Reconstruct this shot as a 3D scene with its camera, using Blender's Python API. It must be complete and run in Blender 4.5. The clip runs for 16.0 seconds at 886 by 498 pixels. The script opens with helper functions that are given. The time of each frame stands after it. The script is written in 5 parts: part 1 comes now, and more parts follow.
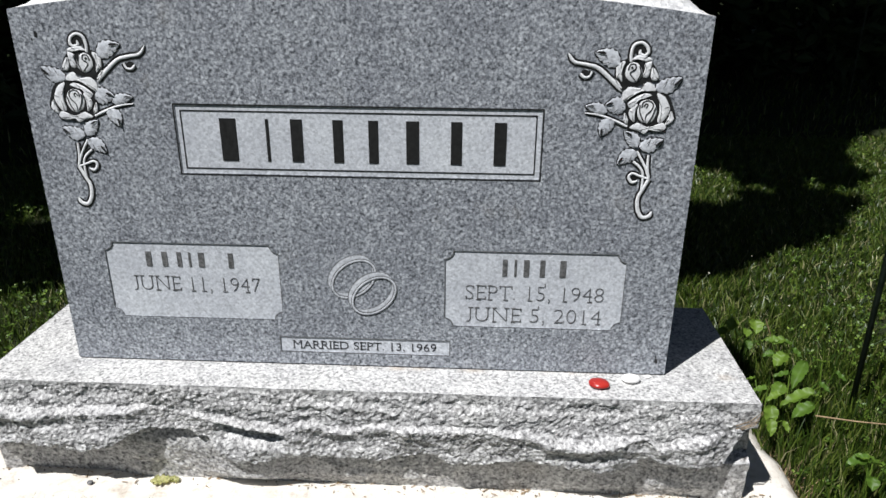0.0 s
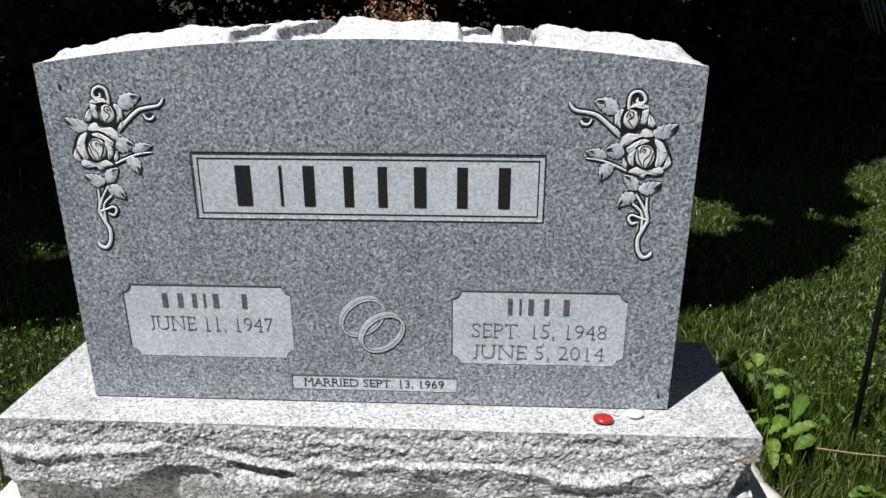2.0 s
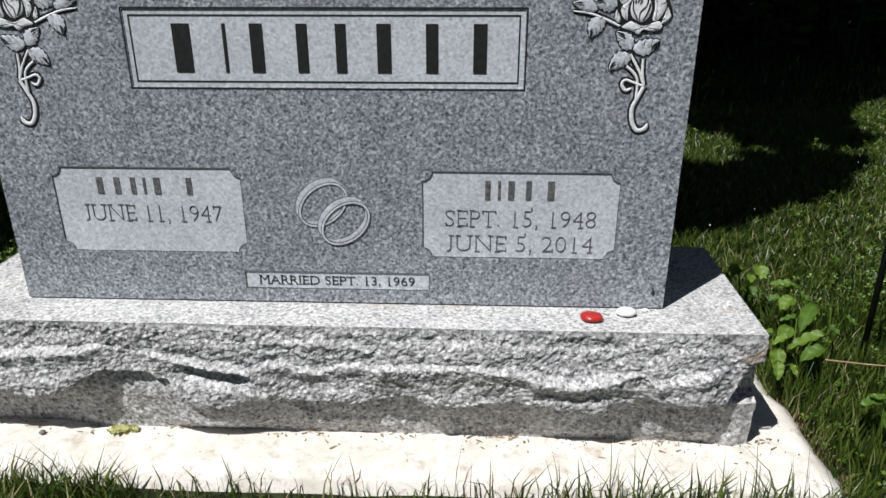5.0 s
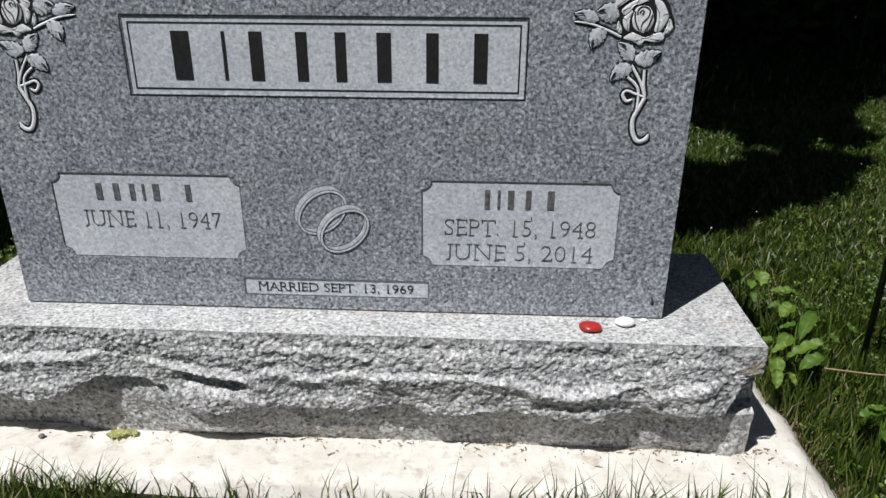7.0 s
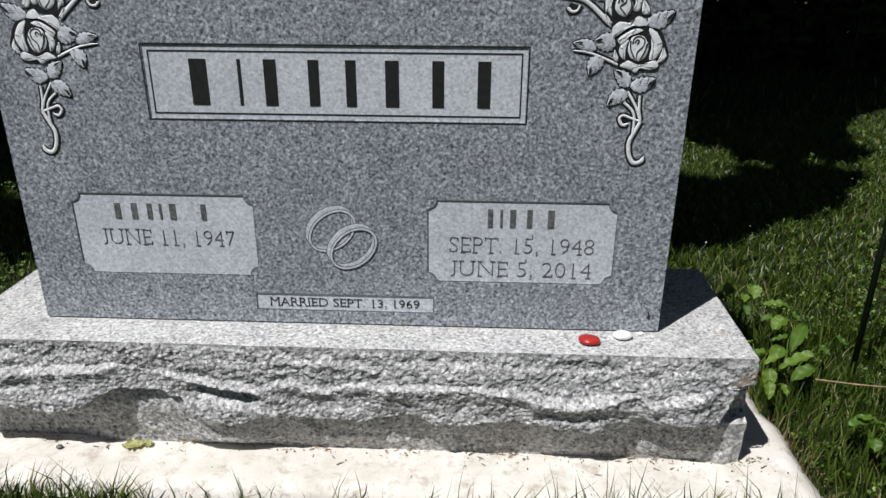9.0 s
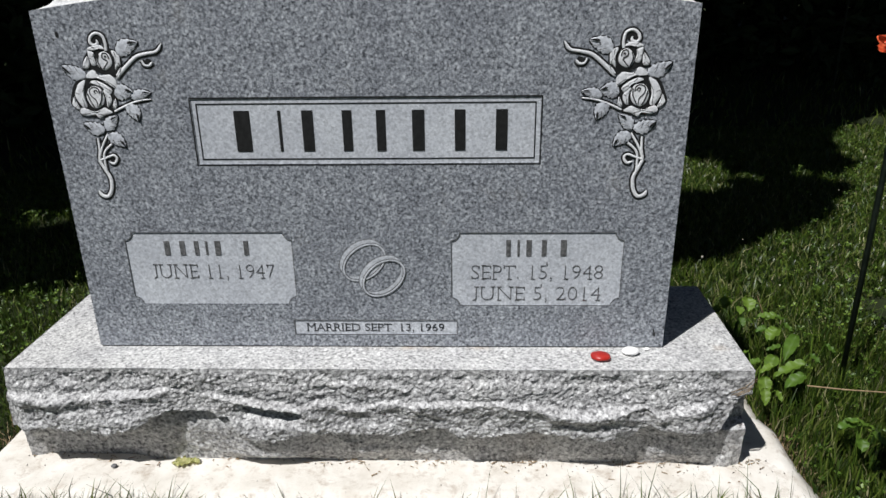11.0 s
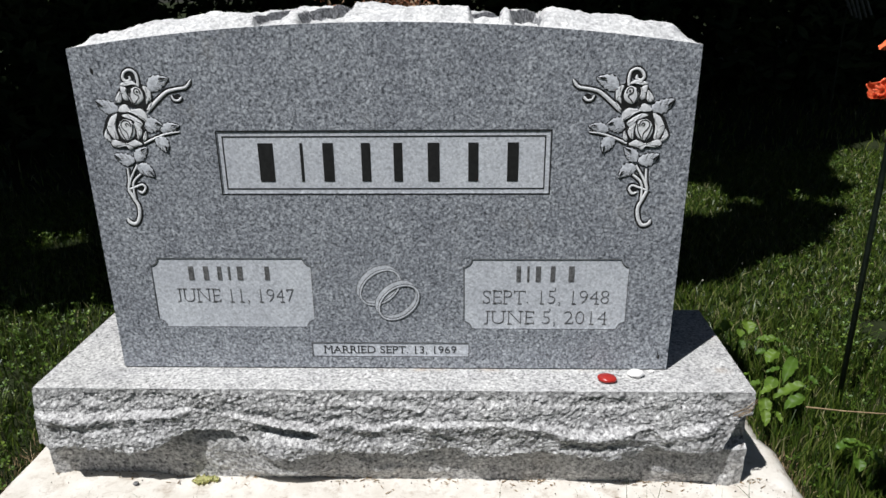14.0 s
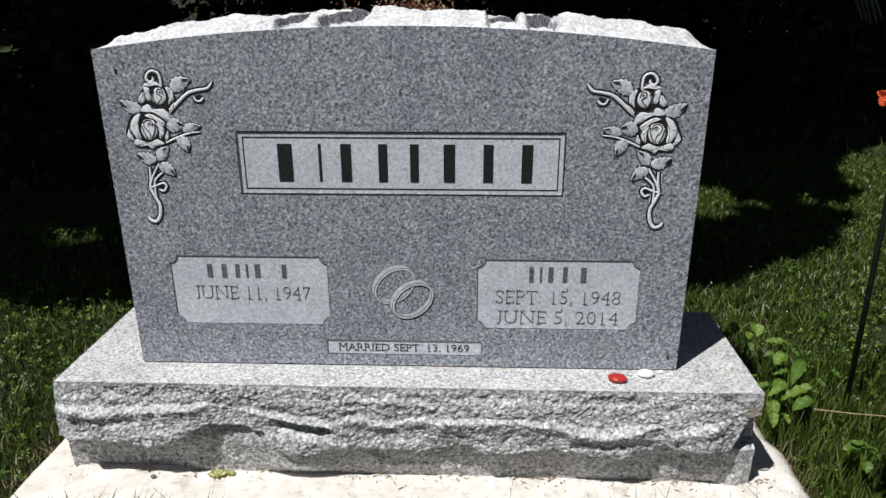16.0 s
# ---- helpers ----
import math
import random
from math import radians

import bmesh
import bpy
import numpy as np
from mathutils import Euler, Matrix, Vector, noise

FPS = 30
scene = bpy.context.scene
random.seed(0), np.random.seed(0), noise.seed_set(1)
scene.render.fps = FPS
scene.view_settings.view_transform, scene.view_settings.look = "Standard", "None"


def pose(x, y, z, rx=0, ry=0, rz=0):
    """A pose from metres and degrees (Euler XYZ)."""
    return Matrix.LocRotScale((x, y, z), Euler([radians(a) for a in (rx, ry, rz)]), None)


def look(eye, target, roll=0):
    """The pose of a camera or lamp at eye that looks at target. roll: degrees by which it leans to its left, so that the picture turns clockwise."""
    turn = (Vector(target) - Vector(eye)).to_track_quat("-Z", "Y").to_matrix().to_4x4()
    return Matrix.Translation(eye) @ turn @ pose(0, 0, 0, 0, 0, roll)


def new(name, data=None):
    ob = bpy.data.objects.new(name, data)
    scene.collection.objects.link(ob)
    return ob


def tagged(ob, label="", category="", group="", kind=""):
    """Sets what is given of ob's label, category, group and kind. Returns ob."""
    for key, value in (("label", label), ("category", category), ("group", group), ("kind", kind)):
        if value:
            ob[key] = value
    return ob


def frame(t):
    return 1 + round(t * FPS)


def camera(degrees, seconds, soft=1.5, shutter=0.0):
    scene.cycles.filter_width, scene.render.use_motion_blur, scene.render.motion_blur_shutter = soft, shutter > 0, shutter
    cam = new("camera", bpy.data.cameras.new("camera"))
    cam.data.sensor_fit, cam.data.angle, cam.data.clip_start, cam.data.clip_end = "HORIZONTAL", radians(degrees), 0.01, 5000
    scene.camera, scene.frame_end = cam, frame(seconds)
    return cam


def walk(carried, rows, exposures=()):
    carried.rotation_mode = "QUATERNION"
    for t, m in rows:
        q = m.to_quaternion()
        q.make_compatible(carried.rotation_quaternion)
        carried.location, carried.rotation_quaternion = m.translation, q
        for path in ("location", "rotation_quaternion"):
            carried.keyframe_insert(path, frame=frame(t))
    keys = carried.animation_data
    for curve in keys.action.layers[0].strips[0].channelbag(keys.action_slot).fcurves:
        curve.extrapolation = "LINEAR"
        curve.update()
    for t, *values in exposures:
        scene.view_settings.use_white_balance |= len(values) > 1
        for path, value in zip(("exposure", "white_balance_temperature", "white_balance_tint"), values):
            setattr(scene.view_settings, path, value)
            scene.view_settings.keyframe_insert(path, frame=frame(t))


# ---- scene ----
cam = camera(62.9, 16.0)
PATH = [
    (0, (0.208, -1.138, 0.902), (0.099, 0.718, 0.165), 0.0),
    (0.5, (0.204, -1.152, 0.905), (0.086, 0.705, 0.17), -0.1),
    (1, (0.204, -1.159, 0.911), (0.079, 0.696, 0.176), -0.5),
    (1.5, (0.203, -1.168, 0.919), (0.079, 0.701, 0.218), -0.2),
    (2, (0.203, -1.169, 0.938), (0.085, 0.713, 0.271), -0.5),
    (2.5, (0.22, -1.156, 0.931), (0.119, 0.729, 0.272), -0.7),
    (3, (0.234, -1.155, 0.928), (0.16, 0.724, 0.248), -0.1),
    (3.5, (0.223, -1.163, 0.93), (0.13, 0.714, 0.247), -0.1),
    (4, (0.218, -1.152, 0.898), (0.109, 0.717, 0.194), -0.5),
    (4.5, (0.225, -1.109, 0.783), (0.119, 0.751, 0.054), -0.8),
    (4.7, (0.234, -1.088, 0.757), (0.128, 0.764, 0.008), -0.5),
    (6.8, (0.249, -1.071, 0.762), (0.134, 0.777, 0.007), -0.4),
    (7, (0.244, -1.069, 0.783), (0.13, 0.771, 0.008), -0.1),
    (7.5, (0.239, -1.087, 0.789), (0.13, 0.756, 0.019), 0.1),
    (8, (0.236, -1.096, 0.796), (0.135, 0.747, 0.025), 0.3),
    (8.5, (0.234, -1.098, 0.801), (0.133, 0.752, 0.048), 0.2),
    (9, (0.234, -1.112, 0.811), (0.127, 0.74, 0.064), -0.1),
    (9.5, (0.233, -1.13, 0.823), (0.125, 0.728, 0.09), -0.3),
    (10, (0.217, -1.161, 0.847), (0.097, 0.701, 0.128), -0.8),
    (10.2, (0.21, -1.17, 0.861), (0.087, 0.688, 0.13), -1.2),
    (12.3, (0.165, -1.255, 0.9), (0.117, 0.615, 0.192), -0.4),
    (12.5, (0.162, -1.256, 0.892), (0.11, 0.617, 0.191), -0.3),
    (13, (0.156, -1.252, 0.919), (0.093, 0.622, 0.225), -0.8),
    (13.5, (0.154, -1.254, 0.92), (0.073, 0.624, 0.239), -0.8),
    (14, (0.164, -1.259, 0.925), (0.078, 0.619, 0.243), -1.0),
    (14.5, (0.169, -1.273, 0.945), (0.079, 0.61, 0.275), -1.5),
    (15, (0.163, -1.286, 0.943), (0.073, 0.598, 0.279), -1.7),
    (15.5, (0.152, -1.286, 0.942), (0.055, 0.599, 0.281), -0.5),
    (16, (0.149, -1.282, 0.932), (0.047, 0.596, 0.252), -0.6),
]
EXPOSURES = [(0, 0.42, 6250, 10), (3.5, 0.42, 6250, 10), (4.7, 0.32, 6250, 10), (7, 0.14, 6250, 10), (12.5, 0.14, 6250, 10), (16, 0.2, 6250, 10)]
walk(cam, [(t, look(eye, target, roll)) for t, eye, target, roll in PATH], EXPOSURES)

# ---------------------------------------------------------------- light
SUN_FLAT = Vector((-0.675, -0.738, 0))           # towards the sun, in plan
SUN_EL = radians(61)
sun_dir = Vector((SUN_FLAT.x * math.cos(SUN_EL), SUN_FLAT.y * math.cos(SUN_EL), math.sin(SUN_EL))).normalized()
world = bpy.data.worlds.new("world")
scene.world = world
world.use_nodes = True
wn = world.node_tree
sky = wn.nodes.new("ShaderNodeTexSky")
sky.sky_type = "NISHITA"
sky.sun_disc = False
sky.sun_elevation = SUN_EL
sky.sun_rotation = math.atan2(SUN_FLAT.x, SUN_FLAT.y)
wn.links.new(sky.outputs[0], wn.nodes["Background"].inputs[0])
wn.nodes["Background"].inputs[1].default_value = 0.022
sun = new("sun", bpy.data.lights.new("sun", "SUN"))
sun.data.energy = 5.0
sun.data.angle = radians(0.53)
sun.data.color = (1.0, 0.975, 0.945)
sun.matrix_world = look(sun_dir * 20, (0, 0, 0))

# ---------------------------------------------------------------- materials


class Mat:
    """A small wrapper round one node material."""

    def __init__(self, name, rough=0.6, metal=0.0, spec=0.5):
        self.m = bpy.data.materials.new(name)
        self.m.use_nodes = True
        self.t = self.m.node_tree
        self.b = self.t.nodes["Principled BSDF"]
        self.b.inputs["Roughness"].default_value = rough
        self.b.inputs["Metallic"].default_value = metal
        self.b.inputs["Specular IOR Level"].default_value = spec
        self.co = self.t.nodes.new("ShaderNodeTexCoord").outputs["Object"]

    def node(self, kind, **sets):
        n = self.t.nodes.new(kind)
        for k, v in sets.items():
            n.inputs[k].default_value = v
        return n

    def noise(self, scale, detail=4.0, rough=0.6):
        n = self.node("ShaderNodeTexNoise", Scale=scale, Detail=detail, Roughness=rough)
        self.t.links.new(self.co, n.inputs["Vector"])
        return n.outputs["Fac"]

    def cells(self, scale):
        n = self.node("ShaderNodeTexVoronoi", Scale=scale)
        self.t.links.new(self.co, n.inputs["Vector"])
        sep = self.t.nodes.new("ShaderNodeSeparateColor")
        self.t.links.new(n.outputs["Color"], sep.inputs[0])
        return sep.outputs[0]

    def ramp(self, fac, stops):
        n = self.t.nodes.new("ShaderNodeValToRGB")
        while len(n.color_ramp.elements) < len(stops):
            n.color_ramp.elements.new(0.5)
        for e, (p, c) in zip(n.color_ramp.elements, stops):
            e.position = p
            e.color = (*c, 1) if len(c) == 3 else c
        self.t.links.new(fac, n.inputs[0])
        return n.outputs[0]

    def mix(self, a, b, fac, blend="MIX"):
        n = self.t.nodes.new("ShaderNodeMix")
        n.data_type, n.blend_type = "RGBA", blend
        for sock, v in ((n.inputs["A"], a), (n.inputs["B"], b)):
            if isinstance(v, tuple):
                sock.default_value = (*v, 1)
            else:
                self.t.links.new(v, sock)
        if isinstance(fac, float):
            n.inputs["Factor"].default_value = fac
        else:
            self.t.links.new(fac, n.inputs["Factor"])
        return n.outputs["Result"]

    def grey(self, lo, hi, fac, p0=0.0, p1=1.0):
        return self.ramp(fac, [(p0, (lo, lo, lo)), (p1, (hi, hi, hi))])

    def color(self, out):
        if isinstance(out, tuple):
            self.b.inputs["Base Color"].default_value = (*out, 1)
        else:
            self.t.links.new(out, self.b.inputs["Base Color"])
        return self

    def bump(self, fac, strength, dist):
        n = self.node("ShaderNodeBump", Strength=strength, Distance=dist)
        self.t.links.new(fac, n.inputs["Height"])
        self.t.links.new(n.outputs[0], self.b.inputs["Normal"])
        return self

    def rnd(self, island=True):
        if island:
            return self.t.nodes.new("ShaderNodeNewGeometry").outputs["Random Per Island"]
        return self.t.nodes.new("ShaderNodeObjectInfo").outputs["Random"]


def granite(name, dark, mid, light, rough, bump, spec=0.5, grain=250.0, stain=(0.5, 0.46, 0.38)):
    m = Mat(name, rough, spec=spec)
    c1 = m.ramp(m.cells(grain), [(0.0, dark), (0.16, dark), (0.36, mid), (0.7, mid), (0.95, light)])
    c2 = m.ramp(m.noise(grain * 0.75, 3.0, 0.75), [(0.36, dark), (0.5, mid), (0.64, light)])
    c = m.mix(c1, c2, 0.55)
    blot = m.ramp(m.noise(9.0, 5.0), [(0.35, (0.86, 0.86, 0.87)), (0.68, (1.06, 1.06, 1.05))])
    c = m.mix(c, blot, 1.0, "MULTIPLY")
    rust = m.ramp(m.noise(5.0, 6.0, 0.7), [(0.6, (0, 0, 0)), (0.78, (0.26, 0.26, 0.26))])
    c = m.mix(c, stain, rust)
    m.color(c)
    m.bump(m.noise(grain * 0.8, 2.0), bump, 0.0012)
    return m.m


def rust_along_joint(mat):
    """Rusty seepage in a broken line beside the joint with the tablet."""
    t = mat.node_tree
    bsdf = t.nodes["Principled BSDF"]
    old = bsdf.inputs["Base Color"].links[0].from_socket
    co = t.nodes.new("ShaderNodeTexCoord")
    sep = t.nodes.new("ShaderNodeSeparateXYZ")
    t.links.new(co.outputs["Object"], sep.inputs[0])
    near = t.nodes.new("ShaderNodeMapRange")
    near.inputs["From Min"].default_value = 0.014
    near.inputs["From Max"].default_value = 0.004
    off = t.nodes.new("ShaderNodeMath")
    off.operation = "ABSOLUTE"
    t.links.new(sep.outputs["Y"], off.inputs[0])
    t.links.new(off.outputs[0], near.inputs["Value"])
    near.inputs["To Max"].default_value = 0.42
    patch = t.nodes.new("ShaderNodeTexNoise")
    patch.inputs["Scale"].default_value = 11.0
    patch.inputs["Detail"].default_value = 5.0
    t.links.new(co.outputs["Object"], patch.inputs["Vector"])
    cut = t.nodes.new("ShaderNodeMapRange")
    cut.inputs["From Min"].default_value = 0.54
    cut.inputs["From Max"].default_value = 0.68
    t.links.new(patch.outputs["Fac"], cut.inputs["Value"])
    mul = t.nodes.new("ShaderNodeMath")
    mul.operation = "MULTIPLY"
    part_way = t.nodes.new("ShaderNodeMapRange")          # it seeps out along the middle of the joint alone
    part_way.inputs["From Min"].default_value = -0.18
    part_way.inputs["From Max"].default_value = 0.02
    t.links.new(sep.outputs["X"], part_way.inputs["Value"])
    seep = t.nodes.new("ShaderNodeMath")
    seep.operation = "MULTIPLY"
    t.links.new(near.outputs[0], seep.inputs[0])
    t.links.new(part_way.outputs[0], seep.inputs[1])
    t.links.new(seep.outputs[0], mul.inputs[0])
    t.links.new(cut.outputs[0], mul.inputs[1])
    mix = t.nodes.new("ShaderNodeMix")
    mix.data_type = "RGBA"
    t.links.new(mul.outputs[0], mix.inputs["Factor"])
    t.links.new(old, mix.inputs["A"])
    mix.inputs["B"].default_value = (0.40, 0.27, 0.15, 1)
    t.links.new(mix.outputs["Result"], bsdf.inputs["Base Color"])


M_FACE = granite("granite_steeled", (0.023, 0.027, 0.035), (0.251, 0.267, 0.295), (0.66, 0.688, 0.725), 0.42, 0.08)
M_PANEL = granite("granite_frosted", (0.385, 0.40, 0.425), (0.56, 0.583, 0.62), (0.72, 0.742, 0.775), 0.8, 0.15, 0.3)
M_ROCK = granite("granite_rock_pitched", (0.055, 0.054, 0.056), (0.40, 0.395, 0.387), (0.80, 0.795, 0.78), 0.7, 0.9, 0.35, 200.0, (0.34, 0.26, 0.18))
M_TOP = granite("granite_sawn", (0.12, 0.12, 0.12), (0.44, 0.437, 0.43), (0.74, 0.735, 0.72), 0.7, 0.25, 0.35, 250.0, (0.52, 0.47, 0.40))
M_CHIP = granite("granite_chipped_pale", (0.34, 0.34, 0.34), (0.58, 0.58, 0.575), (0.78, 0.78, 0.77), 0.75, 0.5, 0.35, 200.0)
M_CARVE = granite("granite_carved", (0.60, 0.61, 0.62), (0.79, 0.80, 0.81), (0.88, 0.885, 0.89), 0.75, 0.1, 0.3, 330.0)
M_SHADED_FACET = granite("granite_shaded_facet", (0.03, 0.03, 0.033), (0.21, 0.215, 0.225), (0.48, 0.485, 0.50), 0.65, 0.5, 0.35, 220.0)
rust_along_joint(M_TOP)
# also colours the flat shade of carved outlines, curls and leaf tips
m = Mat("dark_lettering_and_carved_shade", 0.55)
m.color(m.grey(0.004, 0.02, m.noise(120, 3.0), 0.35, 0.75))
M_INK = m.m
m = Mat("grey_lettering", 0.6)
m.color(m.grey(0.05, 0.19, m.noise(150, 3.0), 0.35, 0.7))
M_GREYINK = m.m

m = Mat("setting_compound", 0.9, spec=0.2)
m.color(m.ramp(m.noise(60, 4.0), [(0.35, (0.02, 0.018, 0.016)), (0.7, (0.09, 0.07, 0.05))]))
M_JOINT = m.m

m = Mat("concrete", 0.85, spec=0.25)
c = m.ramp(m.noise(14, 6.0, 0.65), [(0.3, (0.53, 0.49, 0.425)), (0.7, (0.72, 0.69, 0.635))])
dirt = m.grey(0.0, 0.85, m.noise(26, 8.0, 0.8), 0.52, 0.74)
speck = m.grey(0.0, 0.8, m.noise(70, 4.0, 0.6), 0.68, 0.74)
c = m.mix(c, (0.24, 0.165, 0.10), dirt)
c = m.mix(c, (0.17, 0.135, 0.10), speck)
m.color(c).bump(m.noise(160, 4.0), 0.3, 0.003)
M_CONC = m.m

m = Mat("soil", 0.95, spec=0.2)
c = m.ramp(m.noise(12, 8.0, 0.7), [(0.3, (0.010, 0.011, 0.005)), (0.55, (0.020, 0.028, 0.008)), (0.75, (0.04, 0.045, 0.016))])
m.color(c).bump(m.noise(45, 6.0), 0.8, 0.02)
M_SOIL = m.m


def leafy(name, stops, rough=0.5, trans=0.25, island=True):
    m = Mat(name, rough, spec=0.35)
    r = m.ramp(m.rnd(island), stops)
    v = m.grey(0.75, 1.15, m.noise(40, 4.0), 0.3, 0.7)
    c = m.mix(r, v, 1.0, "MULTIPLY")
    m.color(c)
    tr = m.t.nodes.new("ShaderNodeBsdfTranslucent")
    m.t.links.new(c, tr.inputs[0])
    mx = m.t.nodes.new("ShaderNodeMixShader")
    mx.inputs[0].default_value = trans
    m.t.links.new(m.b.outputs[0], mx.inputs[1])
    m.t.links.new(tr.outputs[0], mx.inputs[2])
    m.t.links.new(mx.outputs[0], m.t.nodes["Material Output"].inputs[0])
    return m.m


M_GRASS = leafy("grass_blades", [(0.0, (0.012, 0.030, 0.004)), (0.45, (0.043, 0.077, 0.010)), (0.82, (0.102, 0.143, 0.020)), (0.95, (0.16, 0.17, 0.06)), (0.985, (0.34, 0.32, 0.17))], 0.38, 0.25)
M_LEAFLET = leafy("clover_leaflet", [(0.0, (0.036, 0.075, 0.009)), (0.7, (0.080, 0.14, 0.018)), (1.0, (0.17, 0.24, 0.04))], 0.45, 0.2)
M_WEED = leafy("weed_leaf", [(0.0, (0.068, 0.135, 0.016)), (1.0, (0.15, 0.235, 0.03))], 0.5, 0.3, False)
M_CROWN = leafy("tree_leaf", [(0.0, (0.03, 0.06, 0.012)), (1.0, (0.07, 0.12, 0.025))], 0.6, 0.12)
# shrub leaves darker than real foliage: part of their shade sits in the colour
M_SHADED_SHRUB = leafy("shaded_shrub_leaf", [(0.0, (0.012, 0.025, 0.006)), (1.0, (0.03, 0.048, 0.012))], 0.8, 0.05)
m = Mat("bark", 0.9)
m.color(m.ramp(m.noise(18, 6.0), [(0.3, (0.03, 0.022, 0.015)), (0.7, (0.11, 0.085, 0.06))])).bump(m.noise(25, 5.0), 0.8, 0.03)
M_BARK = m.m

# ---------------------------------------------------------------- builders


def mesh_object(name, verts, faces, material, parent=None, smooth=False):
    me = bpy.data.meshes.new(name)
    me.from_pydata(verts, [], faces)
    me.materials.append(material)
    if smooth:
        me.polygons.foreach_set("use_smooth", [True] * len(me.polygons))
    me.update()
    ob = new(name, me)
    ob.parent = parent
    return ob


def part(name, bm, material, parent, label="", smooth=False):
    me = bpy.data.meshes.new(name)
    bm.normal_update()
    for f in bm.faces:
        f.smooth = smooth
    bm.to_mesh(me)
    bm.free()
    for mm in (material if isinstance(material, (list, tuple)) else [material]):
        me.materials.append(mm)
    ob = new(name, me)
    ob.parent = parent
    if label:
        ob["label"] = label
    return ob


def grid(bm, nu, nv, fn, mat=0, smooth=True):
    """A sheet of quads over u, v in 0..1."""
    vs = [[bm.verts.new(fn(i / nu, j / nv)) for j in range(nv + 1)] for i in range(nu + 1)]
    for i in range(nu):
        for j in range(nv):
            f = bm.faces.new((vs[i][j], vs[i + 1][j], vs[i + 1][j + 1], vs[i][j + 1]))
            f.material_index = mat
    return vs


def tube(bm, pts, radii, seg=8):
    rings = []
    for k, p in enumerate(pts):
        p = Vector(p)
        d = (Vector(pts[min(k + 1, len(pts) - 1)]) - Vector(pts[max(k - 1, 0)])).normalized()
        a = d.orthogonal().normalized() if abs(d.z) > 0.95 or abs(d.z) < 1e-6 else d.cross(Vector((0, 0, 1))).normalized()
        if k and (a - prev).length > 1.2:
            a = -a
        prev = a
        b = d.cross(a)
        rings.append([bm.verts.new(p + (a * math.cos(t) + b * math.sin(t)) * radii[k]) for t in [2 * math.pi * i / seg for i in range(seg)]])
    for r0, r1 in zip(rings, rings[1:]):
        for i in range(seg):
            bm.faces.new((r0[i], r0[(i + 1) % seg], r1[(i + 1) % seg], r1[i]))
    bm.faces.new(rings[0][::-1])
    bm.faces.new(rings[-1])


def n1(*a):
    return noise.noise(Vector(a))


def fbm(x, y, z, octaves=4):
    return noise.fractal(Vector((x, y, z)), 1.0, 2.1, octaves)


def smooth01(a, b, x):
    t = min(1.0, max(0.0, (x - a) / (b - a)))
    return t * t * (3 - 2 * t)


# ---------------------------------------------------------------- ground
PAD_X0, PAD_X1, PAD_Y0, PAD_Y1 = -0.782, 0.795, -0.172, 0.40


def ground_z(x, y):
    return -0.035 + 0.05 * smooth01(-0.3, 2.0, y) + 0.012 * n1(x * 1.3, y * 1.3, 3.0)


bm = bmesh.new()
steps = [-60, -25, -12, -7, -4.5, -3.2] + [-2.4 + 0.12 * i for i in range(46)] + [3.6, 5, 8, 14, 28, 60]
rows = [[bm.verts.new((x, y, ground_z(x, y))) for y in steps] for x in steps]
for i in range(len(steps) - 1):
    for j in range(len(steps) - 1):
        bm.faces.new((rows[i][j], rows[i + 1][j], rows[i + 1][j + 1], rows[i][j + 1]))
ground = part("ground", bm, M_SOIL, None, smooth=True)
tagged(ground, "dark soil under mown cemetery lawn", "ground", kind="structure")

# concrete foundation strip with a worn rounded edge
bm = bmesh.new()


def pad_pt(u, v, w):
    x = PAD_X0 + (PAD_X1 - PAD_X0) * u
    y = PAD_Y0 + (PAD_Y1 - PAD_Y0) * v
    ex = min(u, 1 - u) * (PAD_X1 - PAD_X0)
    ey = min(v, 1 - v) * (PAD_Y1 - PAD_Y0)
    e = min(ex, ey)
    if u > 0.9:                                  # the edge is broken back further along
        x -= 0.022 * smooth01(0.05, 0.12, y) * smooth01(0.9, 1.0, u)
    z = 0.0 - 0.012 * (1 - smooth01(0.0, 0.022, e)) + 0.0005 * fbm(x * 30, y * 30, 1.0)
    if e < 1e-6:
        x += 0.006 * fbm(x * 7, y * 7, 5.0) + 0.004
        y += 0.005 * fbm(x * 7, y * 7, 8.0)
    return Vector((x, y, z))


vs = grid(bm, 150, 60, lambda u, v: pad_pt(u, v, 0))
rim = [vs[i][0] for i in range(151)] + [vs[150][j] for j in range(1, 61)] + [vs[i][60] for i in range(149, -1, -1)] + [vs[0][j] for j in range(59, 0, -1)]
low = [bm.verts.new((v.co.x, v.co.y, -0.2)) for v in rim]
for k in range(len(rim)):
    bm.faces.new((rim[k], low[k], low[(k + 1) % len(rim)], rim[(k + 1) % len(rim)]))
pad = part("concrete_foundation", bm, M_CONC, None, smooth=True)
tagged(pad, "cream concrete foundation slab with dirt specks under gravestone", "foundation")

# ---------------------------------------------------------------- gravestone base
BX0, BX1, BY0, BY1, BZ = -0.681, 0.679, -0.081, 0.279, 0.2165


def facets(s, z, cell, seed, tilt):
    """Flat split facets about `cell` metres across, each tilted by chance."""
    c = noise.voronoi(Vector((s / cell, z / cell, seed)))[1][0]
    k = noise.cell_vector(Vector((c.x * 37.0, c.y * 41.0, c.z * 43.0)))
    return ((s / cell - c.x) * (k.x - 0.5) + (z / cell - c.y) * (k.y - 0.5)) * 2 * tilt * cell


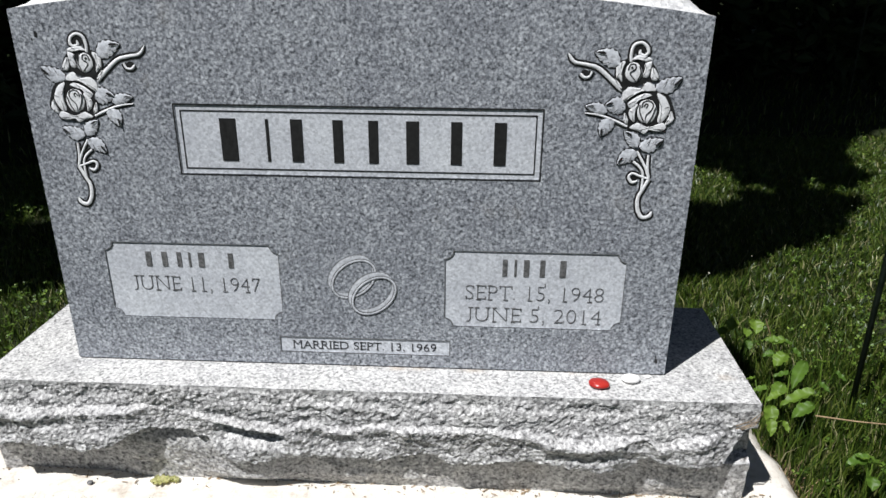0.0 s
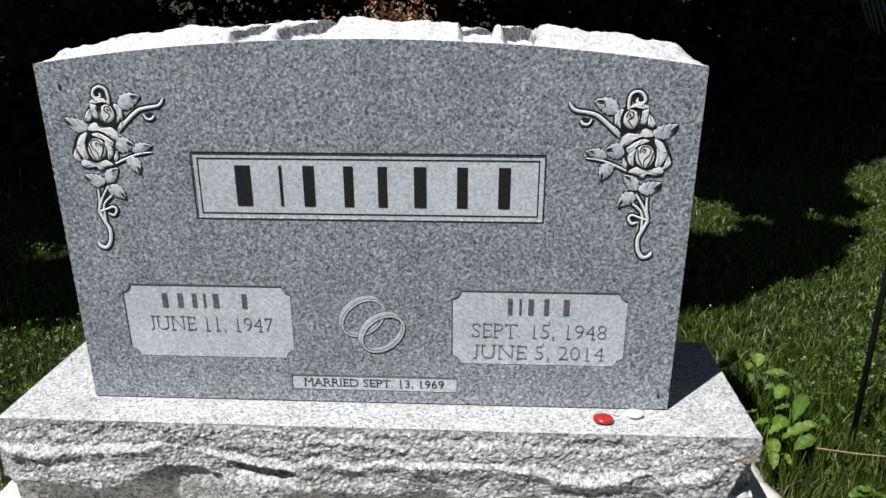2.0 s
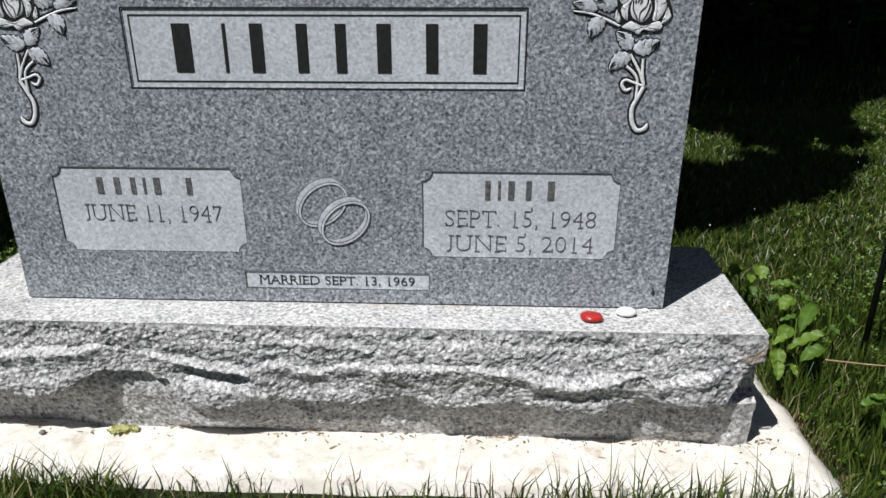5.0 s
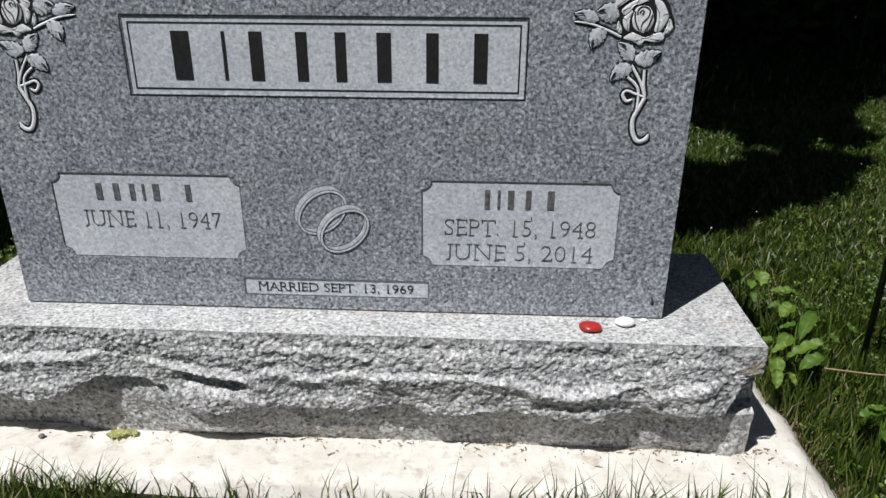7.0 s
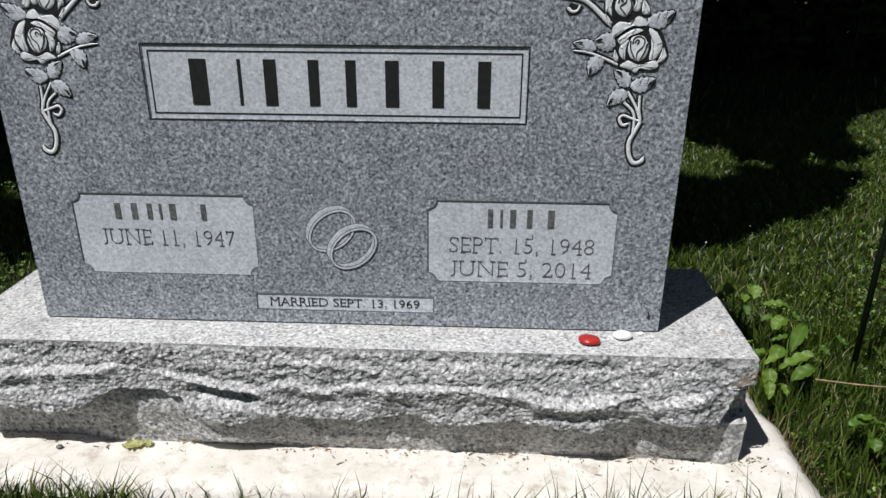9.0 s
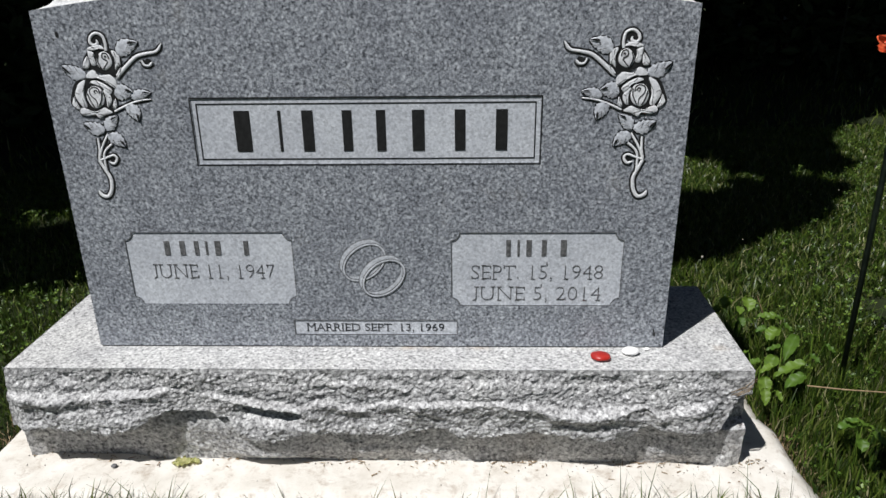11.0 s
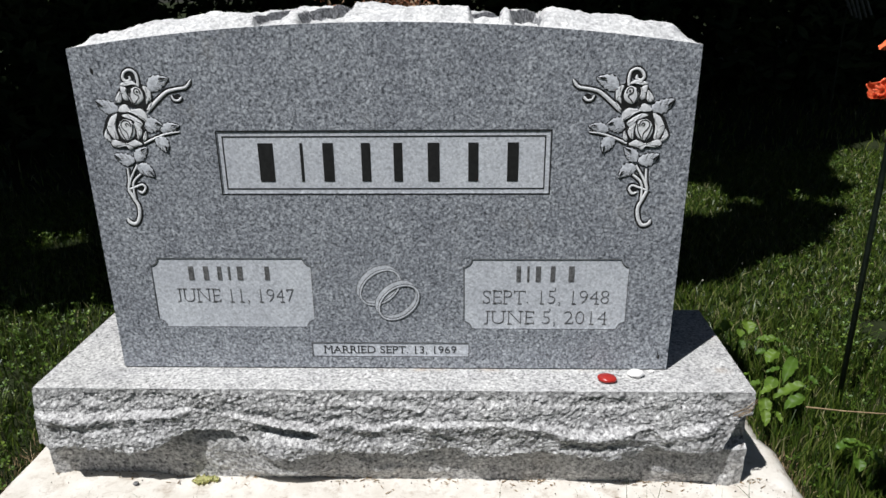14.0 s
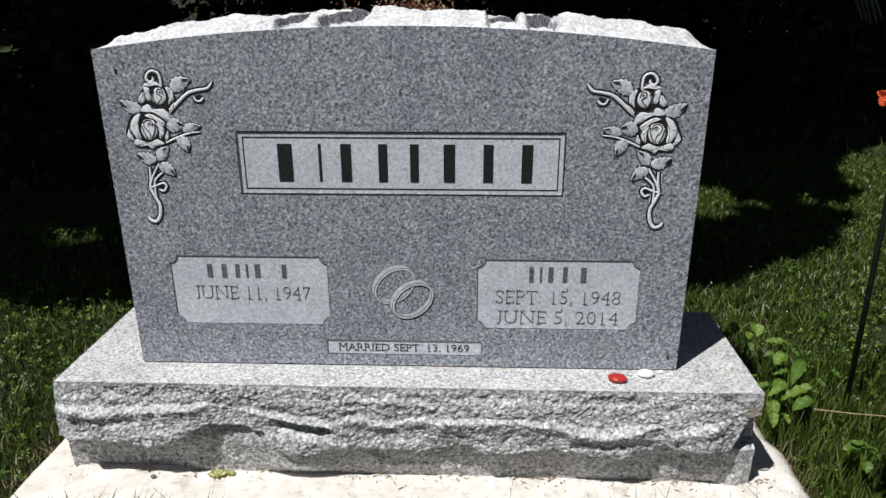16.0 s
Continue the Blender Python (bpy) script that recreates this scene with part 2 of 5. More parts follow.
def rock_grain(s, z, seed):
    """The broken surface of split granite, from hand-sized swells down to crumbs."""
    bend = 0.02 * fbm(s * 14, z * 14, seed + 6, 3)
    rough = 0.0085 * fbm(s * 7, z * 13 + s * 1.5, seed, 3) - 0.002 * abs(n1(s * 9, z * 16 - s * 2.0, seed + 2)) + 0.001
    rough += facets(s + bend, z * 1.3 - bend, 0.040, seed + 5, 0.02)
    rough += 0.0028 * n1(s * 34 + bend * 20, z * 48, seed + 8) + 0.0021 * n1(s * 78, z * 95 + bend * 30, seed + 9)
    rough += 0.0019 * fbm(s * 150, z * 175, seed + 3, 2)
    return rough


def rock_profile(s, h, seed):
    """How far a pitched side stands out at s metres along it, h from 0 (bottom) to 1 (top)."""
    ledge = 0.60 + 0.22 * n1(s * 3.3, seed, 0.3) + 0.10 * n1(s * 9.0, seed, 1.7) + 0.04 * n1(s * 31.0, seed, 2.9)
    lip = 0.33 + 0.15 * n1(s * 3.1 + 5, seed, 4.0) + 0.07 * n1(s * 11.0, seed, 2.2) + 0.03 * n1(s * 37.0, seed, 3.2)
    out = 0.006 * smooth01(1.02, ledge - 0.05, h) + 0.008 * smooth01(ledge + 0.016, ledge - 0.010, h)
    out -= 0.026 * smooth01(lip + 0.010, lip - 0.035, h)
    out += rock_grain(s, h * BZ, seed) * (0.25 + 0.75 * smooth01(1.0, 0.93, h))
    foot = smooth01(0.16, 0.0, h)
    return out * (1 - foot) - 0.027 * foot


# the front: a split ledge runs along it (place, height, how far it steps out), with the foot undercut below (place, height, depth)
LEDGE_AT = ((0, 0.74), (0.10, 0.72), (0.22, 0.73), (0.29, 0.78), (0.36, 0.75), (0.43, 0.69), (0.48, 0.67), (0.55, 0.62), (0.58, 0.68), (0.63, 0.64), (0.66, 0.61), (0.69, 0.67), (0.82, 0.68), (0.91, 0.70), (0.97, 0.67), (1.03, 0.62), (1.06, 0.575), (1.11, 0.62), (1.17, 0.68), (1.20, 0.605), (1.24, 0.635), (1.30, 0.72), (1.36, 0.74))
LEDGE_STEP = ((0, 0.014), (0.27, 0.013), (0.31, 0.003), (0.37, 0.003), (0.43, 0.011), (0.53, 0.012), (0.60, 0.009), (0.67, 0.008), (0.71, 0.004), (0.76, 0.009), (0.90, 0.006), (0.99, 0.011), (1.06, 0.019), (1.12, 0.014), (1.17, 0.004), (1.20, 0.013), (1.27, 0.011), (1.31, 0.002))
UNDER_AT = ((0, 0.42), (0.11, 0.44), (0.16, 0.37), (0.235, 0.44), (0.275, 0.54), (0.305, 0.61), (0.33, 0.59), (0.37, 0.58), (0.41, 0.53), (0.46, 0.30), (0.55, 0.36), (0.63, 0.38), (0.71, 0.37), (0.80, 0.44), (0.84, 0.36), (0.89, 0.35), (0.93, 0.41), (1.03, 0.41), (1.09, 0.345), (1.14, 0.36), (1.18, 0.50), (1.20, 0.47), (1.27, 0.44), (1.36, 0.45))
UNDER_DEPTH = ((0, 0.044), (0.20, 0.042), (0.27, 0.028), (0.34, 0.014), (0.42, 0.012), (0.45, 0.006), (0.52, 0.006), (0.57, 0.019), (0.80, 0.018), (0.87, 0.028), (1.12, 0.030), (1.18, 0.024), (1.36, 0.022))


def along(table, s):
    return float(np.interp(s, [p[0] for p in table], [p[1] for p in table]))


def front_profile(s, h):
    ledge = along(LEDGE_AT, s) + 0.02 * n1(s * 21.0, 1.0, 1.7) + 0.012 * n1(s * 60.0, 1.0, 2.9)
    step = along(LEDGE_STEP, s) * (1 + 0.3 * n1(s * 26.0, 3.0, 0.4))
    under = along(UNDER_AT, s) + 0.02 * n1(s * 30.0, 1.0, 2.2) + 0.015 * n1(s * 75.0, 1.0, 3.2)
    depth = along(UNDER_DEPTH, s)
    out = 0.003 * smooth01(1.0, ledge, h) + 1.25 * step * smooth01(ledge + 0.02 + 2.0 * step, ledge, h)
    out -= 0.35 * step * smooth01(ledge - 0.004, ledge - 0.10, h)
    out -= 0.010 * smooth01(0.45, 0.08, h)
    pocket = smooth01(0.42, 0.45, s) * smooth01(0.56, 0.53, s)
    out -= 0.012 * pocket * smooth01(ledge - 0.006, ledge - 0.03, h) * smooth01(ledge - 0.19, ledge - 0.09, h)
    second = 0.86 + 0.05 * n1(s * 5.0, 1.0, 12.0)
    out += (0.002 + 0.007 * n1(s * 7.0, 1.0, 14.0)) * smooth01(second + 0.03, second - 0.02, h)
    below = smooth01(under + 0.004, under - 0.014, h)
    out -= depth * below
    sawn = below * smooth01(0.84, 0.92, s) * smooth01(1.18, 1.08, s)
    out += rock_grain(s, h * BZ, 1.0) * (0.25 + 0.75 * smooth01(1.0, 0.93, h)) * (1 - 0.45 * below - 0.35 * sawn)
    lump = smooth01(1.10, 1.16, s) + 0.6 * smooth01(0.66, 0.72, s) * smooth01(0.90, 0.86, s) + 0.5 * smooth01(0.32, 0.36, s) * smooth01(0.56, 0.50, s)
    out += 0.0035 * lump * smooth01(0.30, 0.10, h) * (0.7 + fbm(s * 22, h * 4, 5.0, 3))
    foot = smooth01(0.13, 0.0, h)
    return out * (1 - foot) - max(0.024, depth - 0.006) * foot


base = new("gravestone_plinth")
tagged(base, "grey granite gravestone base with rock-pitched sides", "plinth")
bm = bmesh.new()


def corner_in(s, length):
    e = min(s, length - s)
    return 0.02 * (1 - smooth01(0.0, 0.03, e))


L = BX1 - BX0
W = BY1 - BY0


def front_y(u, v):
    ends = 0.45 + 0.55 * max(smooth01(0.0, 0.04, L * u) if u < 0.5 else 0.0, smooth01(0.0, 0.10, L * (1 - u)) if u >= 0.5 else 0.0)
    crack = L - 0.050 + 0.10 * (v - 0.46) + 0.004 * n1(v * 9, 2.0, 1.0)
    chip = 0.032 * smooth01(crack, crack + 0.006, L * u) * smooth01(0.77, 0.70, v) * smooth01(0.39, 0.46, v)
    return BY0 - front_profile(L * u, v) * ends + corner_in(L * u, L) * (1 - v) * 0.5 + chip


def end_x(sgn, w, v):
    """The right (1) or left (-1) end of the base, w metres back from its front."""
    if sgn > 0:
        return BX1 + 0.09 * rock_profile(w, v, 11.0) + 0.006 * (1 - v)
    return BX0 - 0.09 * rock_profile(W - w, v, 21.0) - 0.014 * (1 - v)


def front_pt(u, v):
    a, b = end_x(-1, 0, v), end_x(1, 0, v)
    return Vector((a + (b - a) * u, front_y(u, v), BZ * v - 0.008 * (v == 0)))


def end_pt(sgn, u, v):
    y0 = front_y(1.0 if sgn > 0 else 0.0, v)
    return Vector((end_x(sgn, W * u, v), y0 + (BY1 - y0) * u, BZ * v - 0.008 * (v == 0)))


grid(bm, 560, 92, front_pt, smooth=False)
grid(bm, 90, 64, lambda u, v: end_pt(1, u, v))
grid(bm, 90, 64, lambda u, v: end_pt(-1, 1 - u, v))
grid(bm, 120, 20, lambda u, v: Vector((BX1 - L * u, BY1 + rock_profile(L * u, v, 31.0), BZ * v)))
part("pitched_sides", bm, M_ROCK, base, "rough split granite sides")
bm = bmesh.new()


def base_top(u, v):
    x, y = BX0 + L * u, BY0 + W * v
    if v == 0:
        y = front_y(u, 1.0)
    if u == 1:
        x += 0.09 * rock_profile(W * v, 1.0, 11.0)
    if u == 0:
        x -= 0.09 * rock_profile(W * (1 - v), 1.0, 21.0)
    if v == 1:
        y += rock_profile(L * (1 - u), 1.0, 31.0)
    return Vector((x, y, BZ + (0.0 if 0 < v < 1 and 0 < u < 1 else -0.001)))


grid(bm, 340, 24, base_top)
part("top_surface", bm, M_TOP, base, "pale sawn granite top with rusty stains")

# ---------------------------------------------------------------- gravestone tablet
DX, DT = 0.5360, 0.20


def face(x, z, y=0.0):
    """A place on the tablet's front; the stone leans and widens a little towards its top."""
    k = (z - BZ) / 0.61
    return Vector((x * (1 + 0.0072 * k) + 0.0035 * k, y, z - 0.0107 * x * (z - BZ)))


def arc(x):
    return 0.831 + 0.040 * (1 - (x / DX) ** 2)


tablet = new("gravestone_tablet")
tagged(tablet, "grey granite companion gravestone with carved roses and rings", "gravestone")


def panel_outline(x0, x1, z0, z1, cut):
    """Clockwise outline with scooped, stepped corners where cut > 0."""
    if cut == 0:
        return [(x0, z0), (x0, z1), (x1, z1), (x1, z0)]
    c, q = cut, cut * 0.22
    pts = []
    for cx, cz, sx, sz in ((x0, z0, 1, 1), (x0, z1, 1, -1), (x1, z1, -1, -1), (x1, z0, -1, 1)):
        loop = [(cx + sx * c, cz), (cx + sx * c, cz + sz * q)]
        loop += [(cx + sx * (c - (c - q) * math.sin(a) * 0.0) * math.cos(a) + sx * 0.0, cz + sz * c * math.sin(a)) for a in (0.45, 0.8, 1.12)]
        loop += [(cx + sx * q, cz + sz * c), (cx, cz + sz * c)]
        if (sx > 0) == (sz < 0):
            loop = loop[::-1]
        pts += loop
    return pts


NAME_BOX = (-0.2925, 0.2930, 0.5755, 0.6868)
LEFT_BOX = (-0.450, -0.145, 0.3077, 0.4488)
RIGHT_BOX = (0.1434, 0.4478, 0.3052, 0.4472)
WED_BOX = (-0.153, 0.152, 0.2445, 0.273)
outlines = [panel_outline(*NAME_BOX, 0), panel_outline(*LEFT_BOX, 0.015), panel_outline(*RIGHT_BOX, 0.015), panel_outline(*WED_BOX, 0)]
bm = bmesh.new()
NA = 60
JOINT = 0.0026
rim = [(-DX, BZ + JOINT)] + [(-DX + 2 * DX * i / NA, arc(-DX + 2 * DX * i / NA)) for i in range(NA + 1)] + [(DX, BZ + JOINT)]
edges = []
loops = []
for pts in [rim] + outlines:
    vs = [bm.verts.new(face(x, z)) for x, z in pts]
    loops.append(vs)
    edges += [bm.edges.new((vs[k], vs[(k + 1) % len(vs)])) for k in range(len(vs))]
bmesh.ops.triangle_fill(bm, edges=edges, use_beauty=True, use_dissolve=False, normal=(0, -1, 0))
SINK = 0.0012
for vs in loops[1:]:
    back = [bm.verts.new(v.co + Vector((0, SINK, 0))) for v in vs]
    for k in range(len(vs)):
        bm.faces.new((vs[k], vs[(k + 1) % len(vs)], back[(k + 1) % len(vs)], back[k]))
part("polished_front", bm, M_FACE, tablet, "steeled grey speckled granite front")

# rough edges, top and back of the tablet
bm = bmesh.new()


# upright facets left where flakes split off the top: middle, half width, height, place from front to back
NOTCHES = ((-0.190, 0.020, 0.011, 0.66), (-0.098, 0.034, 0.017, 0.70), (0.180, 0.024, 0.016, 0.70), (0.248, 0.024, 0.018, 0.62))


def top_pt(u, v):
    x = -DX + 2 * DX * u
    y = DT * v
    p = face(x, arc(x), y)
    e = smooth01(0.0, 0.16, v)
    end = smooth01(0.0, 0.05, min(u, 1 - u))
    p.z += e * end * (0.021 + 0.010 * fbm(x * 7, y * 9, 2.0) + 0.016 * (0.4 - noise.voronoi(Vector((x * 9, y * 12, 4.0)))[0][0]))
    p.z += e * 0.003 * fbm(x * 60, y * 60, 6.0, 3)
    for cx, half, high, at in NOTCHES:
        near = v + 0.05 * n1(x * 16, 0, 3.0) - (x - cx) * 1.1 / DT
        p.z -= 1.3 * high * smooth01(half * 1.3, half * 0.8, abs(x - cx)) * smooth01(at + 0.02, at, near) * smooth01(0.01, 0.09, v)
    p.z -= 0.018 * smooth01(0.75, 1.0, v) * (0.6 + fbm(x * 8, 0, 9.0))
    return p


grid(bm, 400, 70, top_pt)
for f in bm.faces:                               # upright facets get darker granite: shade put into the colour; the top is pale
    f.normal_update()
    c = f.calc_center_median()
    if abs(f.normal.z) < 0.62 and any(abs(c.x - n[0]) < n[1] * 1.3 for n in NOTCHES) and c.y > 0.03:
        f.material_index = 2
for sgn in (-1, 1):
    def side_pt(u, v, sgn=sgn):
        p = face(sgn * DX, BZ + JOINT + (arc(DX) - BZ - JOINT) * v, DT * u)
        p.x += sgn * smooth01(0, 0.08, u) * (0.002 + 0.004 * fbm(u * 2, v * 6, 3.0 + sgn))
        return p
    grid(bm, 20, 70, side_pt, 1)
grid(bm, 60, 30, lambda u, v: face(-DX + 2 * DX * u, BZ + (arc(-DX + 2 * DX * u) - BZ) * v, DT + 0.004 * fbm(u * 8, v * 5, 1.0)), 1)
joint = bmesh.new()
bmesh.ops.create_cube(joint, size=1.0)
for v in joint.verts:
    v.co = (v.co.x * (2 * DX - 0.006), DT / 2 + v.co.y * (DT - 0.007), BZ + 0.0015 + v.co.z * 0.005)
part("setting_joint", joint, M_JOINT, tablet, "dark setting compound in the thin joint")
part("rough_top", bm, [M_CHIP, M_ROCK, M_SHADED_FACET], tablet, "rock-pitched pale granite top and edges")


def panel(name, pts, label):
    bm = bmesh.new()
    f = bm.faces.new([bm.verts.new(face(x, z, SINK)) for x, z in pts])
    bmesh.ops.triangulate(bm, faces=[f])
    return part(name, bm, M_PANEL, tablet, label)


name_panel = panel("name_panel", outlines[0], "pale frosted granite name panel")
left_panel = panel("date_panel", outlines[1], "pale frosted panel with scooped corners")
right_panel = panel("date_panel", outlines[2], "pale frosted panel with scooped corners")
wed_panel = panel("wedding_panel", outlines[3], "narrow frosted panel with wedding date")

# ---------------------------------------------------------------- lettering, borders and carvings


def slab(bm, x0, x1, z0, z1, y0, y1, lean=0.0):
    """A thin raised bar on the tablet's front."""
    q = [(x0, z0), (x1, z0), (x1 + lean, z1), (x0 + lean, z1)]
    f = [bm.verts.new(face(x, z, y0)) for x, z in q]
    b = [bm.verts.new(face(x, z, y1)) for x, z in q]
    bm.faces.new(f)
    for k in range(4):
        bm.faces.new((f[k], b[k], b[(k + 1) % 4], f[(k + 1) % 4]))


def frame_line(box, inset, width, material, name, parent, label):
    x0, x1, z0, z1 = box[0] + inset, box[1] - inset, box[2] + inset, box[3] - inset
    bm = bmesh.new()
    for a in ((x0, x1, z0, z0 + width), (x0, x1, z1 - width, z1), (x0, x0 + width, z0 + width, z1 - width), (x1 - width, x1, z0 + width, z1 - width)):
        slab(bm, *a, *((-0.0004, 0.0006) if inset < 0 else (SINK - 0.0006, SINK + 0.001)))
    return part(name, bm, material, parent, label)


frame_line(NAME_BOX, -0.0032, 0.0022, M_INK, "border_groove", name_panel, "dark outer groove")
frame_line(NAME_BOX, 0.0072, 0.0020, M_INK, "border_groove", name_panel, "dark inner groove")
frame_line(WED_BOX, -0.0015, 0.0013, M_GREYINK, "border_groove", wed_panel, "fine grey groove")


def outline_groove(pts, width, parent):
    """A fine cut that follows a panel's edge on its outside."""
    n = len(pts)
    bm = bmesh.new()
    rows = []
    for k in range(n):
        p, a, b = Vector(pts[k]), Vector(pts[k - 1]), Vector(pts[(k + 1) % n])
        d = ((p - a).normalized() + (b - p).normalized()).normalized()
        q = p + Vector((-d.y, d.x)) * width
        rows.append((bm.verts.new(face(p.x, p.y, -0.0003)), bm.verts.new(face(q.x, q.y, -0.0003))))
    for k in range(n):
        a, b = rows[k], rows[(k + 1) % n]
        bm.faces.new((a[0], b[0], b[1], a[1]))
    part("border_groove", bm, M_GREYINK, parent, "fine grey groove")


outline_groove(outlines[1], 0.0015, left_panel)
outline_groove(outlines[2], 0.0015, right_panel)


def lettering(parent, spans, z0, z1, material, share):
    for x0, x1 in spans:
        c, w = (x0 + x1) / 2, max((x1 - x0) * share, 0.004)
        bm = bmesh.new()
        slab(bm, c - w / 2, c + w / 2, z0, z1, SINK - 0.0008, SINK + 0.001)
        part("lettering_bar", bm, material, parent)


lettering(name_panel, [(-0.246, -0.172), (-0.152, -0.138), (-0.124, -0.071), (-0.053, -0.008), (0.005, 0.048), (0.061, 0.118), (0.135, 0.184), (0.202, 0.256)], 0.597, 0.667, M_INK, 0.36)
lettering(left_panel, [(-0.387, -0.362), (-0.358, -0.334), (-0.330, -0.310), (-0.305, -0.298), (-0.294, -0.268), (-0.240, -0.218)], 0.405, 0.4325, M_GREYINK, 0.4)
lettering(right_panel, [(0.235, 0.255), (0.260, 0.266), (0.270, 0.293), (0.298, 0.319), (0.330, 0.356)], 0.4025, 0.4335, M_GREYINK, 0.4)


# where thin cross strokes end a letter: place across it and up it; "h" lies, "d" hangs, "u" stands
SERIFS = {
    "N": "0.07,1,h 0.07,0,h 0.93,1,h", "U": "0.08,1,h 0.92,1,h", "J": "0.85,1,h", "E": "0.1,1,h 0.1,0,h 1,1,d 1,0,u", "T": "0,1,d 1,1,d 0.5,0,h",
    "P": "0.1,0,h 0.1,1,h", "1": "0.75,0,h", "R": "0.08,0,h 0.08,1,h 0.95,0,h", "D": "0.07,0,h 0.07,1,h", "M": "0.04,0,h 0.96,0,h 0.08,1,h 0.92,1,h",
    "A": "0.02,0,h 0.98,0,h", "I": "0.5,0,h 0.5,1,h", "4": "0.72,0,h", "7": "0.03,1,d", "2": "0.97,0,u", "S": "0.9,0.97,d 0.08,0.03,u", "5": "0.9,1,u",
}


def inscription(text, x0, x1, z0, z1, parent, material, thin):
    cu = bpy.data.curves.new("inscription", "FONT")
    cu.body = text
    cu.offset = -thin
    cu.extrude = 0.01
    tmp = bpy.data.objects.new("inscription_curve", cu)
    scene.collection.objects.link(tmp)
    dg = bpy.context.evaluated_depsgraph_get()
    me = bpy.data.meshes.new_from_object(tmp.evaluated_get(dg))
    bpy.data.objects.remove(tmp)
    xs = [v.co.x for v in me.vertices]
    ys = [v.co.y for v in me.vertices if v.co.y > -0.02] or [0]
    ax, bx, az, bz = min(xs), max(xs), 0.0, max(ys)
    for v in me.vertices:
        x = x0 + (v.co.x - ax) / (bx - ax) * (x1 - x0)
        z = z0 + (v.co.y - az) / (bz - az) * (z1 - z0)
        v.co = face(x, z, SINK - 0.0005 - v.co.z * 0.04)
    bm = bmesh.new()
    bm.from_mesh(me)
    bpy.data.meshes.remove(me)
    left = set(bm.verts)
    islands = []
    while left:
        todo = [next(iter(left))]
        island = set(todo)
        while todo:
            for e in todo.pop().link_edges:
                for w in e.verts:
                    if w not in island:
                        island.add(w)
                        todo.append(w)
        left -= island
        islands.append((min(v.co.x for v in island), max(v.co.x for v in island), island))
    glyphs = []
    for a, b, island in sorted(islands, key=lambda i: (i[0], -i[1])):      # a glyph's front, back and sides lie over one another
        if glyphs and a < glyphs[-1][0] + 0.6 * (glyphs[-1][1] - glyphs[-1][0]):
            glyphs[-1][1] = max(b, glyphs[-1][1])
            glyphs[-1][2] |= island
        else:
            glyphs.append([a, b, set(island)])
    high = z1 - z0
    for char, island in zip(text.replace(" ", ""), [g[2] for g in glyphs]):
        order = {v: k for k, v in enumerate(sorted(island, key=lambda v: v.index))}
        fs = {f for v in island for f in v.link_faces}
        verts = [v.co.copy() for v in order]
        faces = [[order[v] for v in f.verts] for f in sorted(fs, key=lambda f: f.index)]
        if char == "J":                          # it stands on the line
            low, top = min(v.z for v in verts), max(v.z for v in verts)
            for v in verts:
                v.z = top - (top - v.z) * high / (top - low)
        a, b = min(v.x for v in verts), max(v.x for v in verts)
        for item in SERIFS.get(char, "").split():
            fx, fz, way = item.split(",")
            x, z = a + (b - a) * float(fx), z0 + high * float(fz)
            rx, up, down = {"h": (0.15, 0.028, 0.028), "d": (0.03, 0.0, 0.2), "u": (0.03, 0.2, 0.0)}[way]
            k = len(verts)
            for y in (SINK - 0.0009, SINK + 0.0004):
                verts += [face(x - rx * high, z - down * high, y), face(x + rx * high, z - down * high, y), face(x + rx * high, z + up * high, y), face(x - rx * high, z + up * high, y)]
            faces += [(k, k + 1, k + 2, k + 3)] + [(k + q, k + 4 + q, k + 4 + (q + 1) % 4, k + (q + 1) % 4) for q in range(4)]
        mesh_object("letter", verts, faces, material, parent)
    bm.free()


inscription("JUNE 11, 1947", -0.4085, -0.1815, 0.3595, 0.3865, left_panel, M_GREYINK, 0.031)
inscription("SEPT. 15, 1948", 0.178, 0.415, 0.3575, 0.3845, right_panel, M_GREYINK, 0.031)
inscription("JUNE 5, 2014", 0.181, 0.4135, 0.3150, 0.3418, right_panel, M_GREYINK, 0.031)
inscription("MARRIED SEPT. 13, 1969", -0.1300, 0.1285, 0.2508, 0.2660, wed_panel, M_INK, 0.014)


# ---- rose sprays: cuts shaded by near-black colour, pale carved leaves, petals and scrolls on them
def bezier(pts, n=7):
    """A smooth line through the points."""
    p = [Vector((a, b, 0)) for a, b in pts]
    out = []
    for k in range(len(p) - 1):
        a, b, c, d = p[max(k - 1, 0)], p[k], p[k + 1], p[min(k + 2, len(p) - 1)]
        for i in range(n):
            t = i / n
            out.append(0.5 * ((2 * b) + (c - a) * t + (2 * a - 5 * b + 4 * c - d) * t * t + (3 * b - a - 3 * c + d) * t ** 3))
    return out + [p[-1]]


def ribbon(bm, pts, w0, w1, y, crown, put):
    """A tapering ribbon with a raised middle along the line."""
    line = bezier(pts)
    rows = []
    for k, p in enumerate(line):
        d = (line[min(k + 1, len(line) - 1)] - line[max(k - 1, 0)]).normalized()
        nrm = Vector((-d.y, d.x, 0))
        f = k / (len(line) - 1)
        w = (w0 + (w1 - w0) * f) / 2 * min(1.0, 0.3 + (1 - f) / 0.16)
        rows.append([bm.verts.new(put(p.x + nrm.x * w * s, p.y + nrm.y * w * s, y - crown * (1 - s * s))) for s in (-1, -0.5, 0, 0.5, 1)])
    for a, b in zip(rows, rows[1:]):
        for i in range(4):
            bm.faces.new((a[i], b[i], b[i + 1], a[i + 1]))


